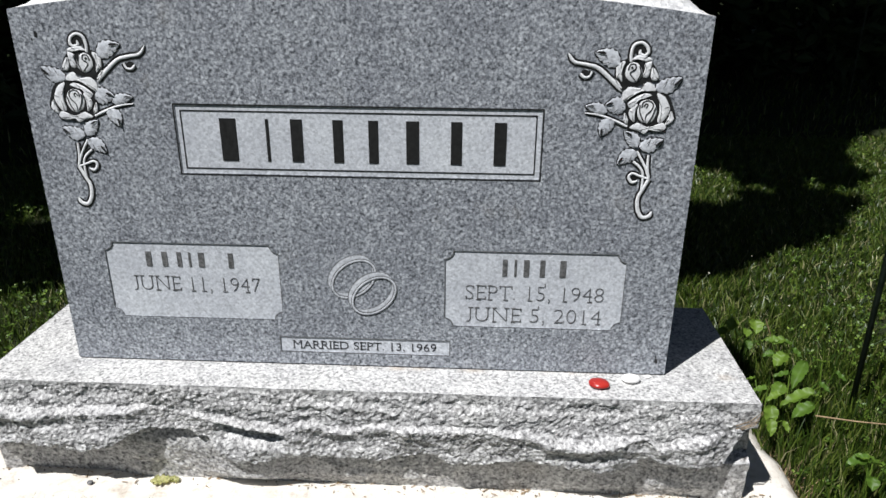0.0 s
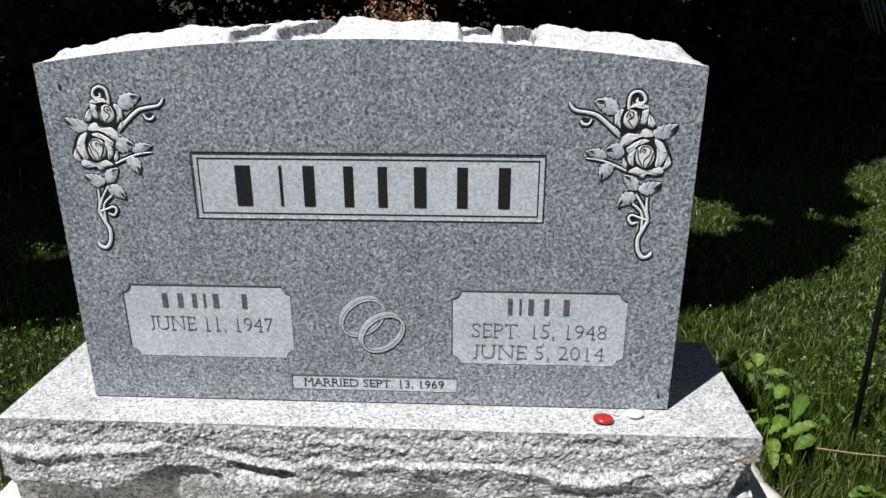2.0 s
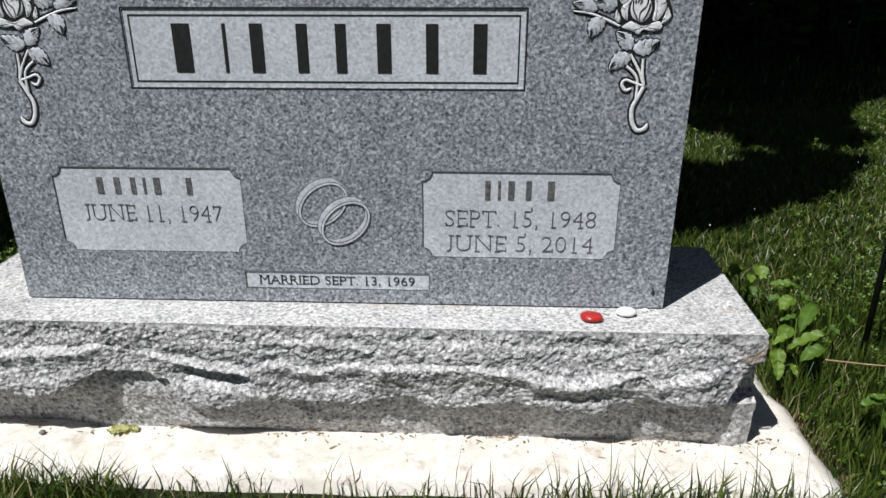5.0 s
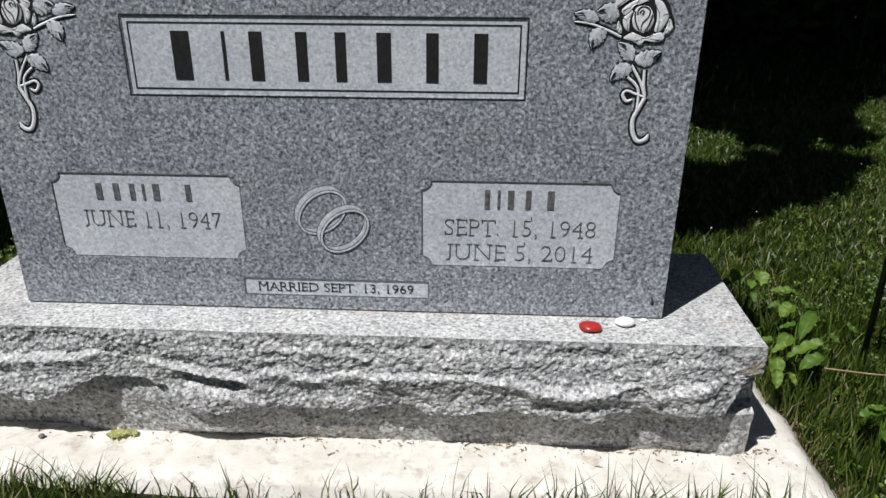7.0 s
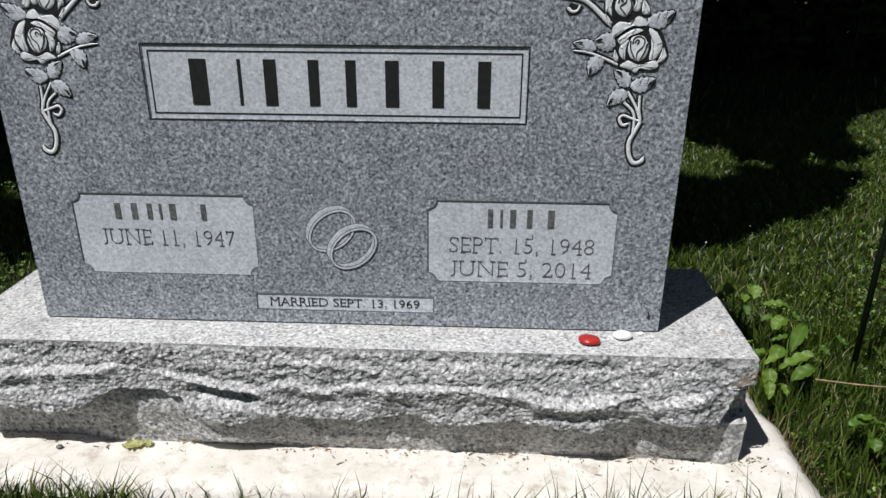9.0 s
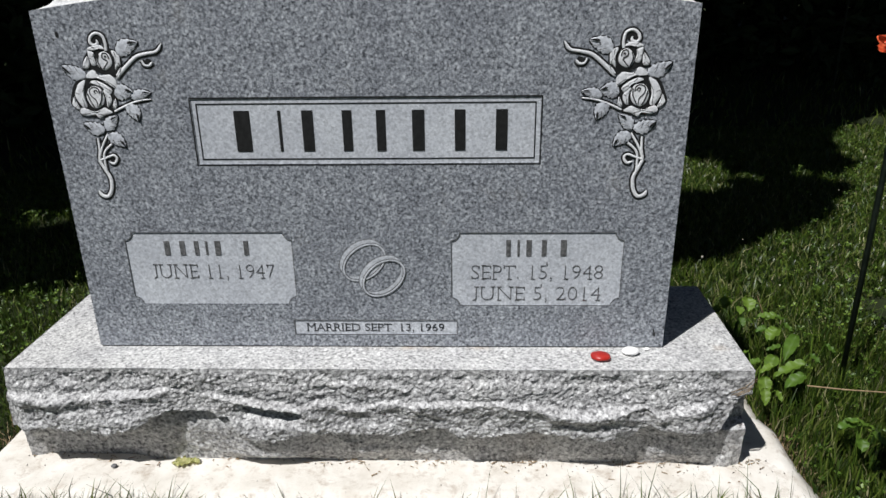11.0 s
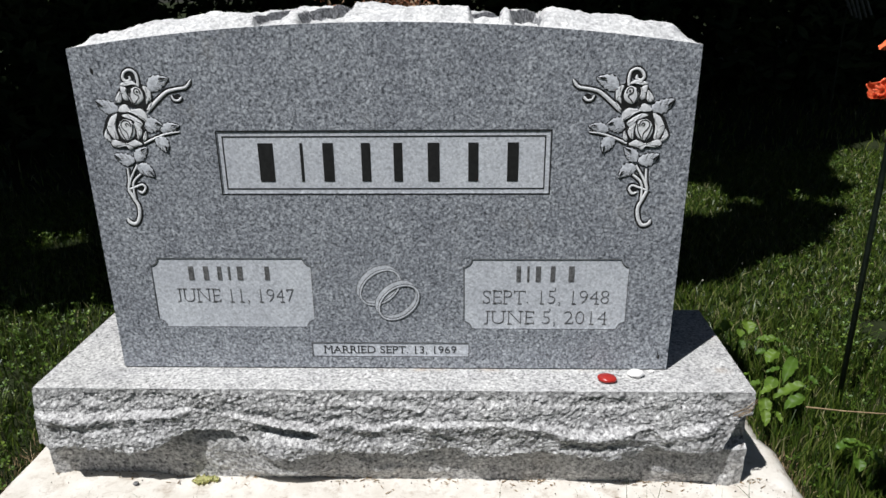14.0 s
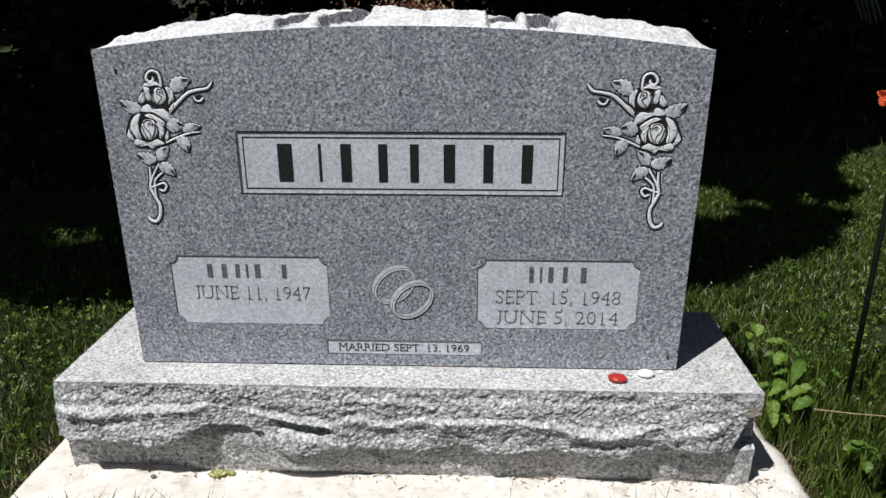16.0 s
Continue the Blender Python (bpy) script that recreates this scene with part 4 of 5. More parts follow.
lathe(bm, [(0.010, 0.882), (0.030, 0.890), (0.042, 0.935), (0.054, 0.97), (0.054, 1.22), (0.030, 1.26), (0.008, 1.275)], 32)
part("bottle", bm, M_REDGLASS, feeder, "dark red glass bottle", True)
bm = bmesh.new()
tube(bm, [(0, 0, 1.272), (0, 0, 1.29), (0, 0, 1.315)], [0.0015] * 3, 6)
part("wire", bm, M_IRON, feeder)

# ---------------------------------------------------------------- weeds in the lawn


def weed_leaf_mesh(length, width, scallops):
    """A leaf folded along its midrib, with a scalloped edge, its stalk end at the origin."""
    bm = bmesh.new()

    def pt(u, v):
        w = (math.sin(math.pi * u ** 0.7) ** 0.7 if 0 < u < 1 else 0.06) * width * 0.5 * (1 + 0.06 * math.sin(u * scallops * 6.283))
        s = (v - 0.5) * 2
        z = 0.22 * width * abs(s) ** 1.3 - 0.20 * length * u * u + 0.06 * width * math.sin(u * scallops * 3.1 + 1.0 + 1.5 * s) * abs(s)
        return Vector((u * length, s * w, z + 0.05 * width * n1(u * 3, s * 2, length * 90)))
    grid(bm, 22, 8, pt)
    return bm


def weed(x, y, leaves, label):
    """leaves: where each one's stalk end is, its heading, its droop and its length and width."""
    root = new("weed")
    gz = ground_z(x, y)
    root.location = (x, y, gz)
    tagged(root, label, "weed", "broad-leaved weeds in the lawn")
    for lx, ly, lz, turn, droop, length, width in leaves:
        top = Vector((lx - x, ly - y, lz - gz))
        bm = bmesh.new()
        tube(bm, [(0, 0, -0.01), top * 0.5 + Vector((0, 0, lz * 0.15)), top], [0.0020, 0.0016, 0.0012], 5)
        part("stalk", bm, M_WEED, root)
        lf = part("leaf", weed_leaf_mesh(length, width, 4 + 45 * length), M_WEED, root, smooth=True)
        lf.matrix_basis = Matrix.Translation(top) @ Euler((0, 0, radians(turn))).to_matrix().to_4x4() @ Euler((radians(8 * math.sin(turn)), radians(droop), 0)).to_matrix().to_4x4()


LW = "bright green broad-leaved weed beside the granite base"
LB = "bright green broad-leaved weed in the mown lawn"
weed(0.830, 0.43, [(0.812, 0.440, 0.108, 230, 24, 0.032, 0.030), (0.858, 0.440, 0.110, 262, 26, 0.038, 0.034), (0.792, 0.430, 0.088, 200, 20, 0.026, 0.024), (0.826, 0.395, 0.080, 280, 30, 0.026, 0.024), (0.838, 0.425, 0.092, 250, 10, 0.026, 0.020)], LW)
weed(0.880, 0.315, [(0.880, 0.340, 0.108, 150, 5, 0.034, 0.028), (0.888, 0.340, 0.115, 200, 12, 0.030, 0.022), (0.884, 0.340, 0.106, 20, 8, 0.032, 0.024), (0.898, 0.325, 0.098, 330, 24, 0.030, 0.024), (0.880, 0.300, 0.098, 215, 26, 0.040, 0.036), (0.862, 0.318, 0.090, 180, 15, 0.026, 0.022), (0.905, 0.290, 0.086, 290, 30, 0.030, 0.026)], LW)
weed(0.865, 0.22, [(0.906, 0.265, 0.100, 232, 20, 0.075, 0.028), (0.900, 0.188, 0.072, 190, 12, 0.075, 0.036), (0.890, 0.165, 0.058, 205, 14, 0.055, 0.030), (0.845, 0.215, 0.075, 225, 26, 0.042, 0.030), (0.835, 0.190, 0.066, 190, 20, 0.034, 0.024), (0.920, 0.225, 0.074, 320, 18, 0.030, 0.022), (0.872, 0.250, 0.078, 160, 18, 0.034, 0.024)], LW)
weed(0.805, 0.185, [(0.812, 0.205, 0.068, 170, 15, 0.032, 0.024), (0.806, 0.160, 0.058, 250, 40, 0.044, 0.028), (0.796, 0.235, 0.072, 140, 20, 0.028, 0.022), (0.790, 0.120, 0.054, 262, 40, 0.036, 0.022), (0.815, 0.125, 0.045, 300, 35, 0.026, 0.018)], LW)
weed(0.915, -0.03, [(0.922, -0.012, 0.058, 178, 10, 0.044, 0.034), (0.922, -0.018, 0.056, 40, 12, 0.034, 0.028), (0.915, -0.016, 0.060, 110, 8, 0.030, 0.026), (0.930, -0.035, 0.054, 320, 20, 0.036, 0.026), (0.914, -0.040, 0.044, 250, 28, 0.026, 0.022)], LB)
weed(0.970, 0.30, [(0.968, 0.315, 0.070, 60, 12, 0.032, 0.024), (0.985, 0.290, 0.060, 340, 22, 0.030, 0.024)], LB)

# dry stalks lying in the grass and caught on the base's corner
m = Mat("dry_straw", 0.7)
m.color(m.ramp(m.noise(80, 3.0), [(0.3, (0.15, 0.095, 0.05)), (0.7, (0.34, 0.25, 0.14))]))
M_STRAW = m.m


def straw(pts, r0, label):
    bm = bmesh.new()
    tube(bm, pts, [r0 * (1 - 0.6 * k / (len(pts) - 1)) for k in range(len(pts))], 6)
    return tagged(part("dry_stalk", bm, M_STRAW, None, smooth=True), label, "dry stalk", "dry stalks in the grass")


straw([(0.90, 0.170, 0.030), (0.97, 0.145, 0.036), (1.05, 0.135, 0.036), (1.13, 0.130, 0.034), (1.25, 0.13, 0.02)], 0.0019, "long pale dry stalk lying across the grass")
straw([(0.905, 0.43, 0.02), (0.890, 0.41, 0.08), (0.865, 0.40, 0.135)], 0.0016, "pale dry stalk leaning in the grass")
straw([(0.80, 0.50, 0.02), (0.785, 0.47, 0.08), (0.783, 0.45, 0.13)], 0.0013, "thin dry stalk leaning beside the base")
for k, (a, b, c) in enumerate((((0.640, -0.088, 0.176), (0.662, -0.091, 0.190), (0.682, -0.084, 0.204)), ((0.648, -0.088, 0.180), (0.668, -0.091, 0.188), (0.686, -0.078, 0.194)))):
    straw([a, b, c], 0.0007, "brown dry grass caught on the plinth's corner")

rs = random.Random(44)
for k in range(3):
    z = rs.uniform(0.178, 0.198)
    straw([(rs.uniform(0.640, 0.660), -0.088, z - 0.012), (0.670, -0.091, z), (0.686, -0.076, z + rs.uniform(0, 0.014))], rs.uniform(0.0006, 0.0010), "brown dry grass caught on the plinth's corner")

# ---------------------------------------------------------------- small white clover heads
m = Mat("clover_head", 0.8)
m.color(m.ramp(m.noise(120, 3.0), [(0.3, (0.38, 0.37, 0.28)), (0.7, (0.60, 0.58, 0.48))]))
M_CLOVER = m.m
rc = random.Random(12)
bm = bmesh.new()
bmesh.ops.create_icosphere(bm, subdivisions=2, radius=0.0038)
for v in bm.verts:
    v.co *= 1 + 0.25 * n1(v.co.x * 900, v.co.y * 900, v.co.z * 900)
me = bpy.data.meshes.new("clover_head")
bm.to_mesh(me)
bm.free()
me.materials.append(M_CLOVER)
spots = [(1.024, 0.645)]
while len(spots) < 16:
    x, y = rc.uniform(0.85, 2.1), rc.uniform(0.0, 2.2)
    if y < 2.6:
        spots.append((x, y))
for _ in range(5):
    spots.append((rc.uniform(-1.7, -0.85), rc.uniform(-0.2, 1.2)))
for x, y in spots:
    ob = new("clover_flower", me)
    s = rc.uniform(0.4, 0.8)
    ob.matrix_world = pose(x, y, ground_z(x, y) + rc.uniform(0.055, 0.085), rc.uniform(-20, 20), rc.uniform(-20, 20), 0) @ Matrix.Scale(s, 4)
    tagged(ob, "small white clover flower in the lawn", "flower", "clover flowers in the lawn")

# ---------------------------------------------------------------- lawn
rng = np.random.default_rng(7)


def scatter(x0, x1, y0, y1, count, hmin, hmax, width, lean=0.9):
    x = rng.uniform(x0, x1, count)
    y = rng.uniform(y0, y1, count)
    keep = ~((x > PAD_X0 - 0.005) & (x < PAD_X1 + 0.002 - 0.022 * (y > 0.09)) & (y > PAD_Y0 - 0.003) & (y < PAD_Y1 + 0.01))
    x, y = x[keep], y[keep]
    clump = np.array([0.5 + 0.5 * n1(a * 5, b * 5, 2.0) + 0.35 * n1(a * 17, b * 17, 6.0) for a, b in zip(x, y)])
    h = (hmin + (hmax - hmin) * rng.random(len(x)) ** 1.3) * (0.65 + 0.6 * clump)
    z = np.array([ground_z(a, b) for a, b in zip(x, y)])
    w = width * rng.uniform(0.6, 1.3, len(x))
    return np.stack([x, y, z, h, w, np.full(len(x), lean)], 1)


def blades(sets):
    d = np.concatenate(sets)
    n = len(d)
    a = rng.uniform(0, 2 * math.pi, n)
    lean = (0.1 + (d[:, 5] - 0.1) * rng.random(n)) * d[:, 3]
    la = rng.uniform(0, 2 * math.pi, n)
    side = np.stack([np.cos(a), np.sin(a), np.zeros(n)], 1) * (d[:, 4:5] * 0.5)
    foot = d[:, :3] - [0, 0, 0.005]
    bend = np.stack([np.cos(la), np.sin(la), np.zeros(n)], 1)
    up = np.array([0, 0, 1.0])
    mid = foot + bend * (lean * 0.3)[:, None] + up * (d[:, 3] * 0.58)[:, None]
    tip = foot + bend * lean[:, None] + up * (d[:, 3] * 0.95)[:, None]
    v = np.stack([foot - side, foot + side, mid - side * 0.8, mid + side * 0.8, tip], 1).reshape(-1, 3)
    k = np.arange(n) * 5
    me = bpy.data.meshes.new("grass")
    me.vertices.add(len(v))
    me.vertices.foreach_set("co", v.ravel())
    loops = np.stack([k, k + 1, k + 3, k + 2, k + 2, k + 3, k + 4], 1).ravel()
    me.loops.add(len(loops))
    me.loops.foreach_set("vertex_index", loops.astype(np.int32))
    me.polygons.add(2 * n)
    starts = np.stack([np.arange(n) * 7, np.arange(n) * 7 + 4], 1).ravel()
    me.polygons.foreach_set("loop_start", starts.astype(np.int32))
    me.update(calc_edges=True)
    me.validate()
    me.materials.append(M_GRASS)
    return me


grass = new("grass", blades([
    scatter(0.77, 1.35, -0.6, 0.45, 17000, 0.030, 0.085, 0.0034, 0.5),
    scatter(0.77, 1.25, 0.45, 0.7, 3500, 0.020, 0.066, 0.0036),
    scatter(1.35, 2.7, -0.6, 0.7, 35000, 0.016, 0.052, 0.0040),
    scatter(0.77, 2.7, 0.7, 2.8, 100000, 0.014, 0.046, 0.0046),
    scatter(-2.5, -0.775, -0.6, 2.0, 55000, 0.018, 0.058, 0.0036),
    scatter(-0.8, 0.8, -0.6, -0.18, 4500, 0.02, 0.045, 0.0036),
    scatter(-0.8, -0.30, -0.5, -0.178, 5000, 0.03, 0.075, 0.0036),
    scatter(-0.8, 0.8, -0.21, -0.172, 260, 0.05, 0.11, 0.0026),
    scatter(0.35, 0.86, -0.235, -0.175, 260, 0.05, 0.11, 0.0030),
    scatter(-0.8, 0.8, 0.4, 2.6, 9000, 0.03, 0.07, 0.005),
    scatter(-5, 6, 2.0, 8.0, 22000, 0.04, 0.09, 0.009),
]))
tagged(grass, "lush green lawn grass with a few dry blades", "grass", kind="stuff")

# dry thatch along the slab's edges
thatch = new("dry_grass", blades([
    scatter(0.775, 0.84, -0.25, 0.30, 900, 0.010, 0.04, 0.0024),
    scatter(0.795, 0.83, -0.20, 0.05, 750, 0.008, 0.035, 0.0024),
    scatter(-0.83, -0.785, -0.25, 0.30, 350, 0.012, 0.04, 0.0026),
    scatter(-0.8, 0.8, -0.19, -0.174, 160, 0.015, 0.05, 0.0026),
]))
thatch.data.materials[0] = M_STRAW
tagged(thatch, "brown dry grass along the slab's edge", "dry grass", kind="stuff")

# clover leaflets among the blades
rl = random.Random(31)
verts, faces = [], []
for x0, x1, y0, y1, count in ((0.8, 1.2, -0.5, 0.6, 550), (1.1, 2.6, 0.0, 2.8, 4500), (-2.3, -0.79, -0.5, 1.8, 8000)):
    for _ in range(count):
        x, y = rl.uniform(x0, x1), rl.uniform(y0, y1)
        if n1(x * 2.2, y * 2.2, 8.0) < rl.uniform(-0.6, 0.5):
            continue
        c = Vector((x, y, ground_z(x, y) + rl.uniform(0.018, 0.05)))
        turn = rl.uniform(0, 6.28)
        tilt = Euler((rl.gauss(0, 0.35), rl.gauss(0, 0.35), turn)).to_matrix()
        s = rl.uniform(0.005, 0.0095)
        for leaf in range(3):
            q = tilt @ Euler((0, -0.35, leaf * 2.09)).to_matrix()
            k = len(verts)
            for p in ((0.1, 0, 0), (0.7, -0.45, 0.05), (1.15, -0.3, 0), (1.0, 0, -0.06), (1.15, 0.3, 0), (0.7, 0.45, 0.05)):
                verts.append(c + q @ (Vector(p) * s))
            faces.append((k, k + 1, k + 2, k + 3))
            faces.append((k, k + 3, k + 4, k + 5))
clover = mesh_object("clover", verts, faces, M_LEAFLET)
tagged(clover, "low green clover leaves among the lawn grass", "clover", kind="stuff")

# crumbs of soil and bark along the foot of the base
verts, faces = [], []
for _ in range(240):
    x = rl.uniform(-0.7, 0.76) if rl.random() < 0.6 else rl.uniform(0.2, 0.74)
    y = -0.05 - abs(rl.gauss(0, 0.016)) if rl.random() < 0.8 else rl.uniform(-0.165, -0.05)
    s = rl.uniform(0.0005, 0.0020)
    q = Euler((rl.uniform(0, 6), rl.uniform(0, 6), rl.uniform(0, 6))).to_matrix()
    k = len(verts)
    for p in ((-1, -0.6, -0.4), (1.6, -0.4, -0.4), (0, 0.9, -0.4), (0.1, 0, 0.6)):
        verts.append(Vector((x, y, 0.002)) + q @ (Vector(p) * s))
    faces += [(k, k + 2, k + 1), (k, k + 1, k + 3), (k + 1, k + 2, k + 3), (k + 2, k, k + 3)]
crumbs = mesh_object("debris", verts, faces, M_BARK)
verts, faces = [], []
for _ in range(420):
    x = rl.uniform(-0.15, 0.74) if rl.random() < 0.75 else rl.uniform(-0.7, 0.0)
    if n1(x * 9.0, 2.0, 5.0) < rl.uniform(-0.35, 0.25):
        continue
    y = BY0 + 0.036 - abs(rl.gauss(0, 0.013)) - (rl.uniform(0, 0.05) if rl.random() < 0.15 else 0)
    q = Euler((rl.gauss(0, 0.12), rl.gauss(0, 0.12), rl.gauss(0, 0.9))).to_matrix()
    a, w = rl.uniform(0.002, 0.008), rl.uniform(0.0006, 0.0016)
    k = len(verts)
    for p in ((-a, -w, 0), (a, -w * 0.4, 0), (a * 0.9, w * 0.5, 0.0004), (-a * 0.8, w, 0), (0, 0, w)):
        verts.append(Vector((x, y, 0.0022)) + q @ Vector(p))
    faces += [(k, k + 1, k + 4), (k + 1, k + 2, k + 4), (k + 2, k + 3, k + 4), (k + 3, k, k + 4)]
clippings = mesh_object("clippings", verts, faces, M_STRAW)
tagged(clippings, "brown dry grass clippings along the plinth's foot", "clippings", kind="stuff")
tagged(crumbs, "brown crumbs of bark and soil on the slab", "debris", kind="stuff")

# ---------------------------------------------------------------- tree whose crown shades the lawn behind the stone


def shade_edge(x):
    """The near border of the tree's shadow on the lawn."""
    xs = [-9, -1.6, -1.2, 0.9, 1.2, 1.4, 1.63, 1.75, 2.05, 3.0, 9]
    ys = [1.2, 0.95, 0.74, 0.92, 1.17, 1.30, 1.58, 1.84, 2.72, 3.7, 4.6]
    return float(np.interp(x, xs, ys))


FALL = Vector((-sun_dir.x / sun_dir.z, -sun_dir.y / sun_dir.z))
gaps = [(1.07, 1.92, 0.29), (-1.42, 1.34, 0.10), (0.24, 1.05, 0.32), (-1.85, 3.35, 0.14), (-2.2, 3.0, 0.11), (-1.6, 2.6, 0.10)]
rt = random.Random(9)
gaps += [(rt.uniform(1.0, 1.9), rt.uniform(1.35, 2.6), rt.uniform(0.07, 0.092)) for _ in range(9)]
gaps += [(-1.76, 3.34, 0.05), (-1.95, 3.37, 0.05), (-2.22, 3.23, 0.05)]
tree = new("tree")
tagged(tree, "broad leafy shade tree beside the grave", "tree")
verts, faces = [], []
count = 0
rt = random.Random(5)
while count < 76000:
    z = rt.uniform(2.3, 4.6)
    far = count > 51000
    gx, gy = (rt.uniform(-9, 10), rt.uniform(2.0, 13)) if far else (rt.uniform(-4.5, 5.5), rt.uniform(0.5, 6.5))
    if gy < shade_edge(gx) + 0.09 * n1(gx * 3, gy * 3, 1.0) + 0.02:
        continue
    if any((gx - a) ** 2 + (gy - b) ** 2 < (r * (1 + 0.6 * n1(gx * 9, gy * 9, 2.0))) ** 2 for a, b, r in gaps):
        continue
    c = Vector((gx - FALL.x * z, gy - FALL.y * z, z))
    s = rt.uniform(0.2, 0.3) if far else rt.uniform(0.09, 0.16)
    q = Euler((rt.gauss(0, 0.6), rt.gauss(0, 0.6), rt.uniform(0, 6.28))).to_matrix()
    k = len(verts)
    for p in ((0, -s * 0.75, 0), (s * 0.5, 0, 0.12 * s), (0, s * 0.75, 0), (-s * 0.5, 0, 0.12 * s)):
        verts.append(c + q @ Vector(p))
    faces.append((k, k + 1, k + 2, k + 3))
    count += 1
mesh_object("crown", verts, faces, M_CROWN, tree)


bm = bmesh.new()
tube(bm, [(-3.4, 6.2, -0.1), (-3.38, 6.2, 0.25), (-3.3, 6.1, 1.4), (-3.2, 6.0, 2.8), (-3.0, 5.6, 4.2)], [0.42, 0.3, 0.25, 0.22, 0.12], 14)
for a, b in (((-3.25, 6.05, 2.0), (-1.2, 3.0, 3.2)), ((-3.2, 6.0, 2.3), (1.0, 4.0, 3.6)), ((-3.2, 6, 2.5), (-5.0, 3.6, 3.4)), ((-3.1, 5.8, 3.2), (2.5, 6.5, 4.0)), ((-1.2, 3.0, 3.2), (-0.6, 0.6, 3.0)), ((1.0, 4.0, 3.6), (1.4, 1.6, 3.2))):
    a, b = Vector(a), Vector(b)
    mid = (a + b) / 2 + Vector((0.1, 0, 0.15))
    tube(bm, [a, mid, b], [0.11, 0.07, 0.03], 8)
part("trunk", bm, M_BARK, tree, smooth=True)

# ---------------------------------------------------------------- shrubs in the shade behind


def shrub(at, size, height, leaves, leaf, seed, label):
    r = random.Random(seed)
    root = new("shrub")
    root.location = at
    tagged(root, label, "shrub", "dark shrubs behind the grave")
    for k in range(9):
        a = r.uniform(0, 6.28)
        tip = Vector((math.cos(a) * size * 0.6, math.sin(a) * size * 0.6, height * r.uniform(0.6, 0.95)))
        bm = bmesh.new()
        tube(bm, [(0.02 * k - 0.08, 0, -0.05), tip * 0.5 + Vector((0, 0, 0.06)), tip], [0.012, 0.008, 0.003], 5)
        part("stem", bm, M_BARK, root)
    verts, faces = [], []
    for _ in range(leaves):
        a, rr, h = r.uniform(0, 6.28), size * math.sqrt(r.random()), r.random() ** 0.8
        c = Vector((math.cos(a) * rr * (1 - 0.35 * h), math.sin(a) * rr * (1 - 0.35 * h), 0.05 + height * h * (1 - 0.3 * (rr / size) ** 2)))
        c += Vector((n1(c.x * 4, c.y * 4, seed), n1(c.y * 4, c.z * 4, seed), 0)) * 0.12
        s = leaf * r.uniform(0.6, 1.3)
        q = Euler((r.gauss(0, 0.8), r.gauss(0, 0.8), r.uniform(0, 6.28))).to_matrix()
        k = len(verts)
        for p in ((0, -s, 0), (s * 0.4, -s * 0.2, 0.1 * s), (s * 0.32, s * 0.45, 0.08 * s), (0, s, -0.1 * s), (-s * 0.32, s * 0.45, 0.08 * s), (-s * 0.4, -s * 0.2, 0.1 * s)):
            verts.append(c + q @ Vector(p))
        faces.append((k, k + 1, k + 2, k + 3))
        faces.append((k, k + 3, k + 4, k + 5))
    mesh_object("foliage", verts, faces, M_SHADED_SHRUB, root)
    return root


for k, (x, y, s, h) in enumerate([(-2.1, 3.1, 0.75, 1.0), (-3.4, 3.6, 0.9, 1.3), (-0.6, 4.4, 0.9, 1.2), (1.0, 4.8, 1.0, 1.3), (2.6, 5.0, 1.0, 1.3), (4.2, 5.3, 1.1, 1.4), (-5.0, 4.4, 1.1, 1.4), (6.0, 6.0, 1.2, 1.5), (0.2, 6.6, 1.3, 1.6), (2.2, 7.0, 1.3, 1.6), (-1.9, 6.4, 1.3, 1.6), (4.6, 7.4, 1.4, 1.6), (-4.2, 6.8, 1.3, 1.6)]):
    shrub((x, y, ground_z(x, y)), s, h, 2600, 0.07, 40 + k, "leafy green shrub in deep shade, leaves coloured near-black to deepen it")

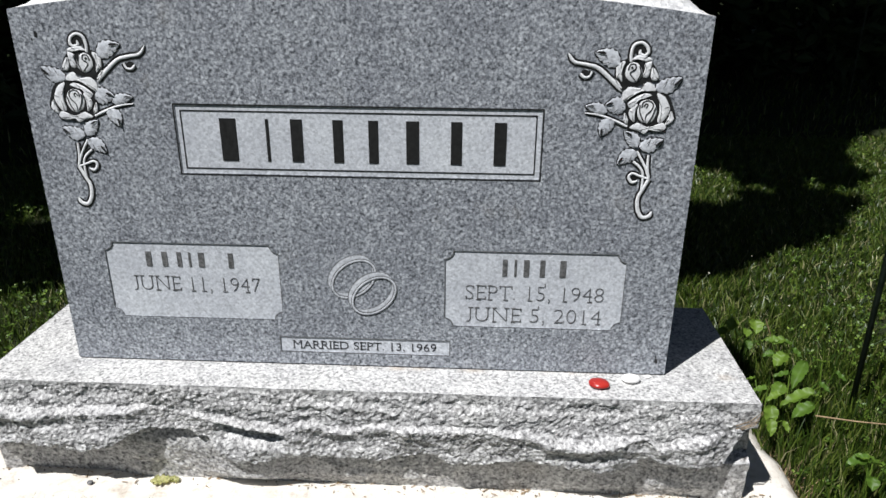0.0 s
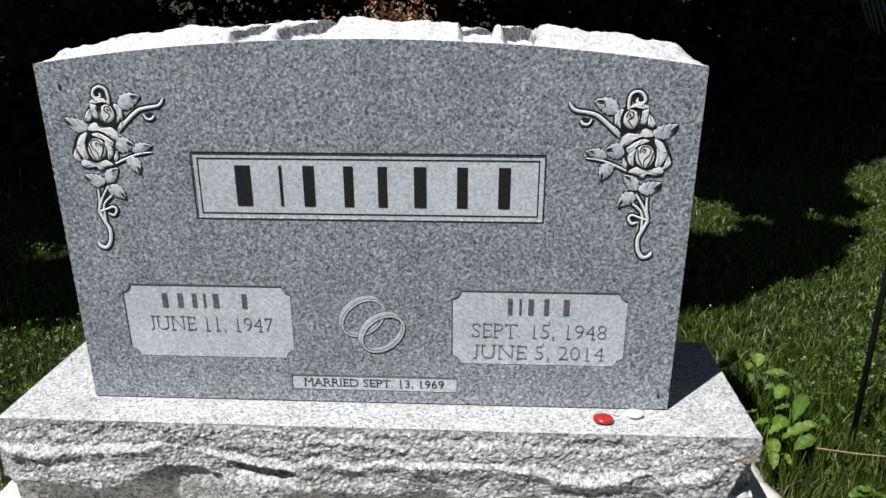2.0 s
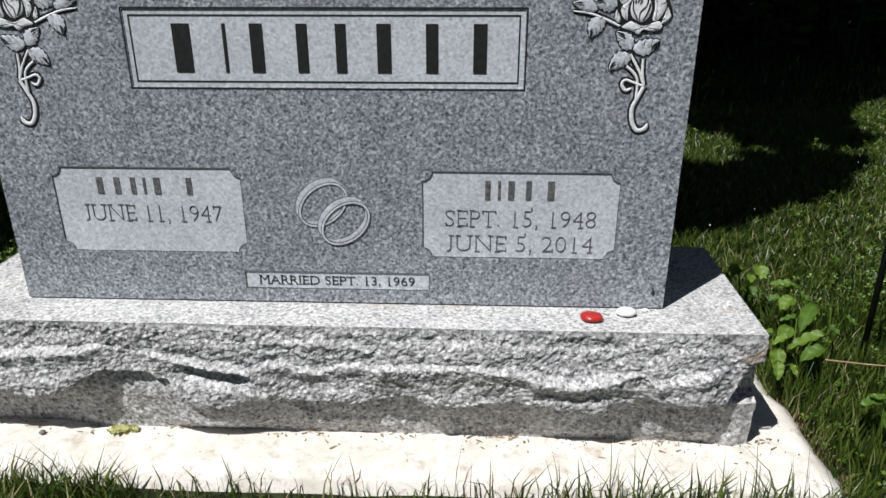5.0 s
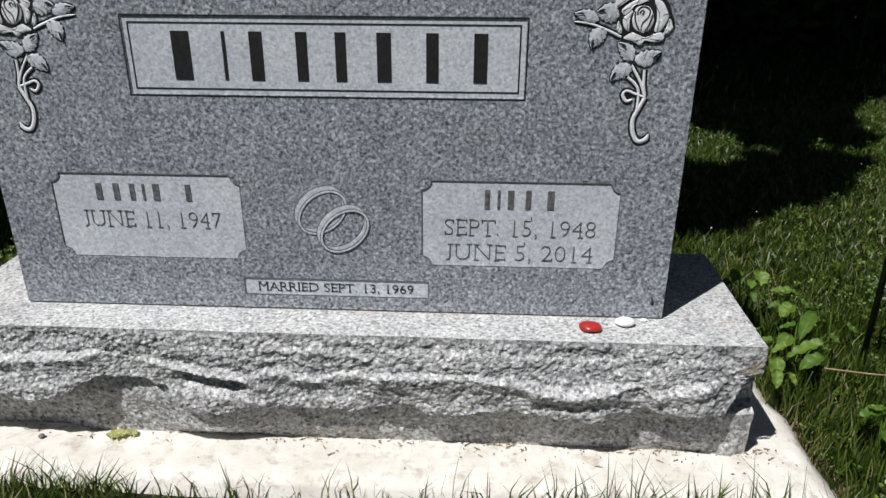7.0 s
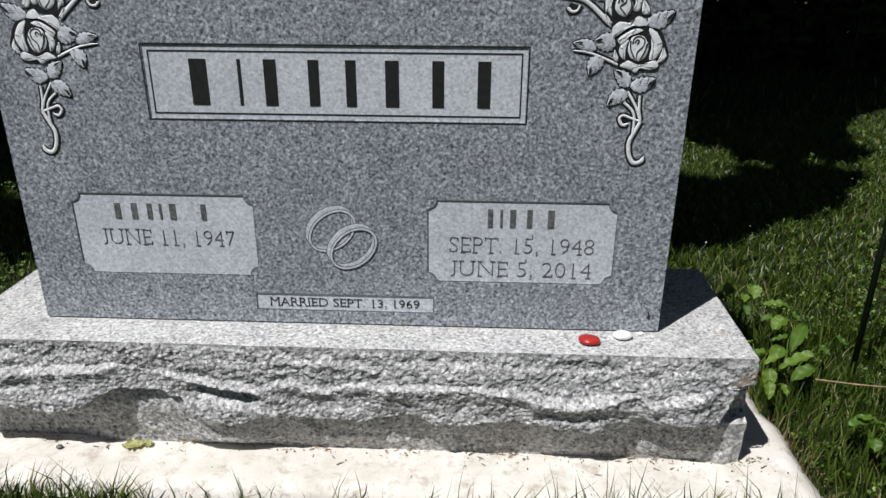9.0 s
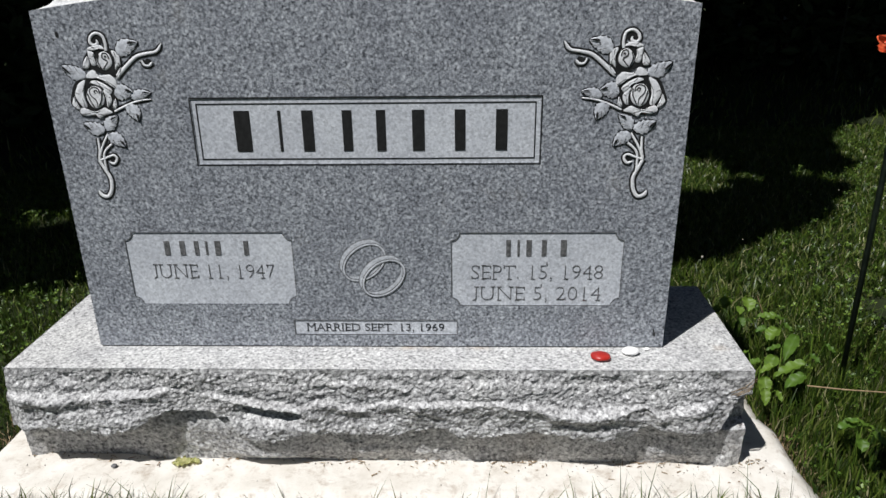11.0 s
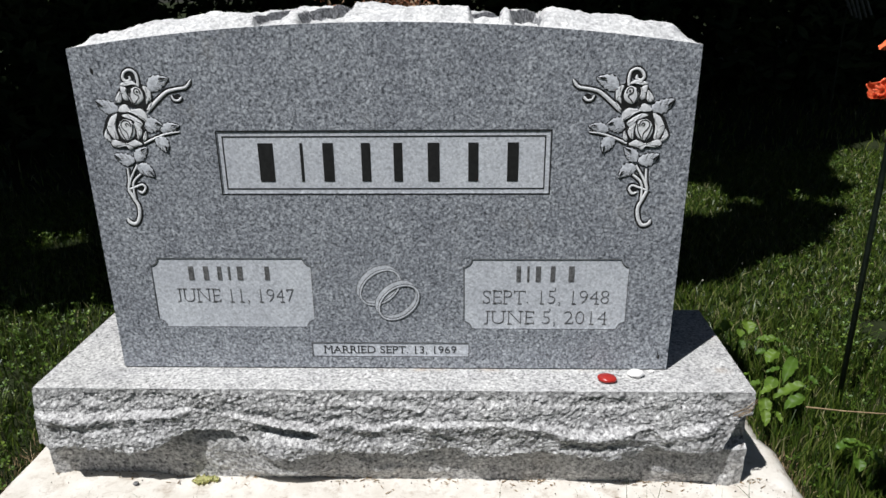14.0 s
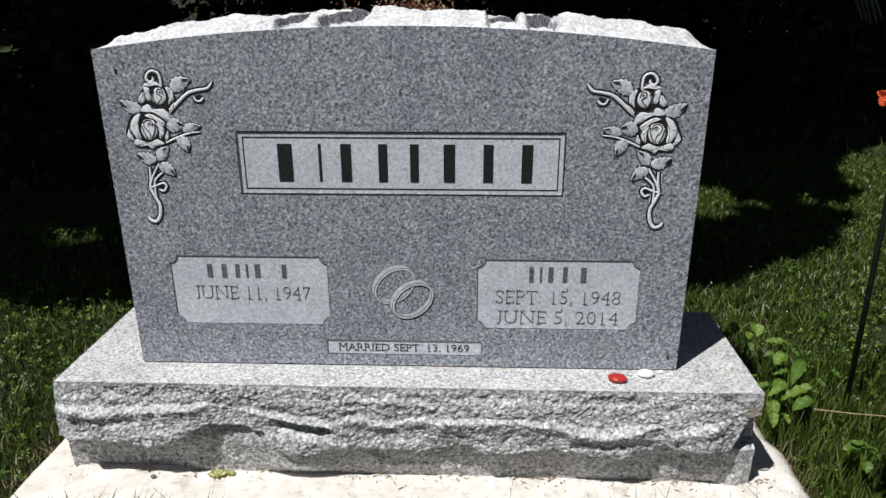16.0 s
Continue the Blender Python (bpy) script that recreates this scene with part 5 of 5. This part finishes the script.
# ---------------------------------------------------------------- dry brown shrub just behind the stone
m = leafy("dead_leaf", [(0.0, (0.10, 0.035, 0.014)), (0.6, (0.26, 0.10, 0.04)), (1.0, (0.55, 0.42, 0.28))], 0.6, 0.2)
dead = new("dry_shrub")
dead.location = (-0.04, 0.66, ground_z(-0.04, 0.66))
tagged(dead, "dry reddish-brown shrub standing close behind the gravestone", "shrub")
rd = random.Random(77)
tips = []
for k in range(16):
    bm = bmesh.new()
    x = rd.uniform(-0.20, 0.13)
    tip = Vector((x, rd.uniform(-0.08, 0.12), 0.925 - 0.05 * abs(x + 0.02) / 0.15 + rd.uniform(-0.05, 0.03)))
    tips.append(tip)
    tube(bm, [(x * 0.2, 0, -0.05), tip * 0.55 + Vector((0.02, 0, 0.05)), tip], [0.008, 0.005, 0.002], 5)
    part("twig", bm, M_BARK, dead)
verts, faces = [], []
for tip in tips:
    for _ in range(130):
        c = tip + Vector((rd.gauss(0, 0.03), rd.gauss(0, 0.03), rd.gauss(-0.04, 0.03)))
        if c.z > 0.96:
            continue
        s = rd.uniform(0.003, 0.009)
        q = Euler((rd.uniform(0, 6), rd.uniform(0, 6), rd.uniform(0, 6))).to_matrix()
        k = len(verts)
        for p in ((0, -s, 0), (s * 0.5, 0, 0.3 * s), (0, s, 0), (-s * 0.5, 0, 0.3 * s)):
            verts.append(c + q @ Vector(p))
        faces.append((k, k + 1, k + 2, k + 3))
mesh_object("foliage", verts, faces, m, dead)

# ---------------------------------------------------------------- grey ribbed marker far back in the shade
m = Mat("weathered_grey_plastic", 0.5)
m.color(m.grey(0.05, 0.13, m.noise(30, 4.0), 0.3, 0.7))
ribbed = new("ribbed_marker")
ribbed.location = (2.215, 3.0, ground_z(2.215, 3.0))
tagged(ribbed, "grey ribbed plastic marker on a stake in the shade", "marker")
for k in range(5):
    bm = bmesh.new()
    x = (k - 2) * 0.026
    tube(bm, [(x + 0.075, 0, 0.70 + 0.012 * abs(k - 2)), (x + 0.02, -0.01, 0.82), (x - 0.05, 0, 0.98)], [0.006, 0.008, 0.007], 7)
    part("rib", bm, m.m, ribbed)
bm = bmesh.new()
tube(bm, [(0, 0.03, -0.1), (0, 0.03, 0.5), (0, 0.02, 0.95)], [0.005, 0.005, 0.004], 8)
part("stake", bm, M_IRON, ribbed)
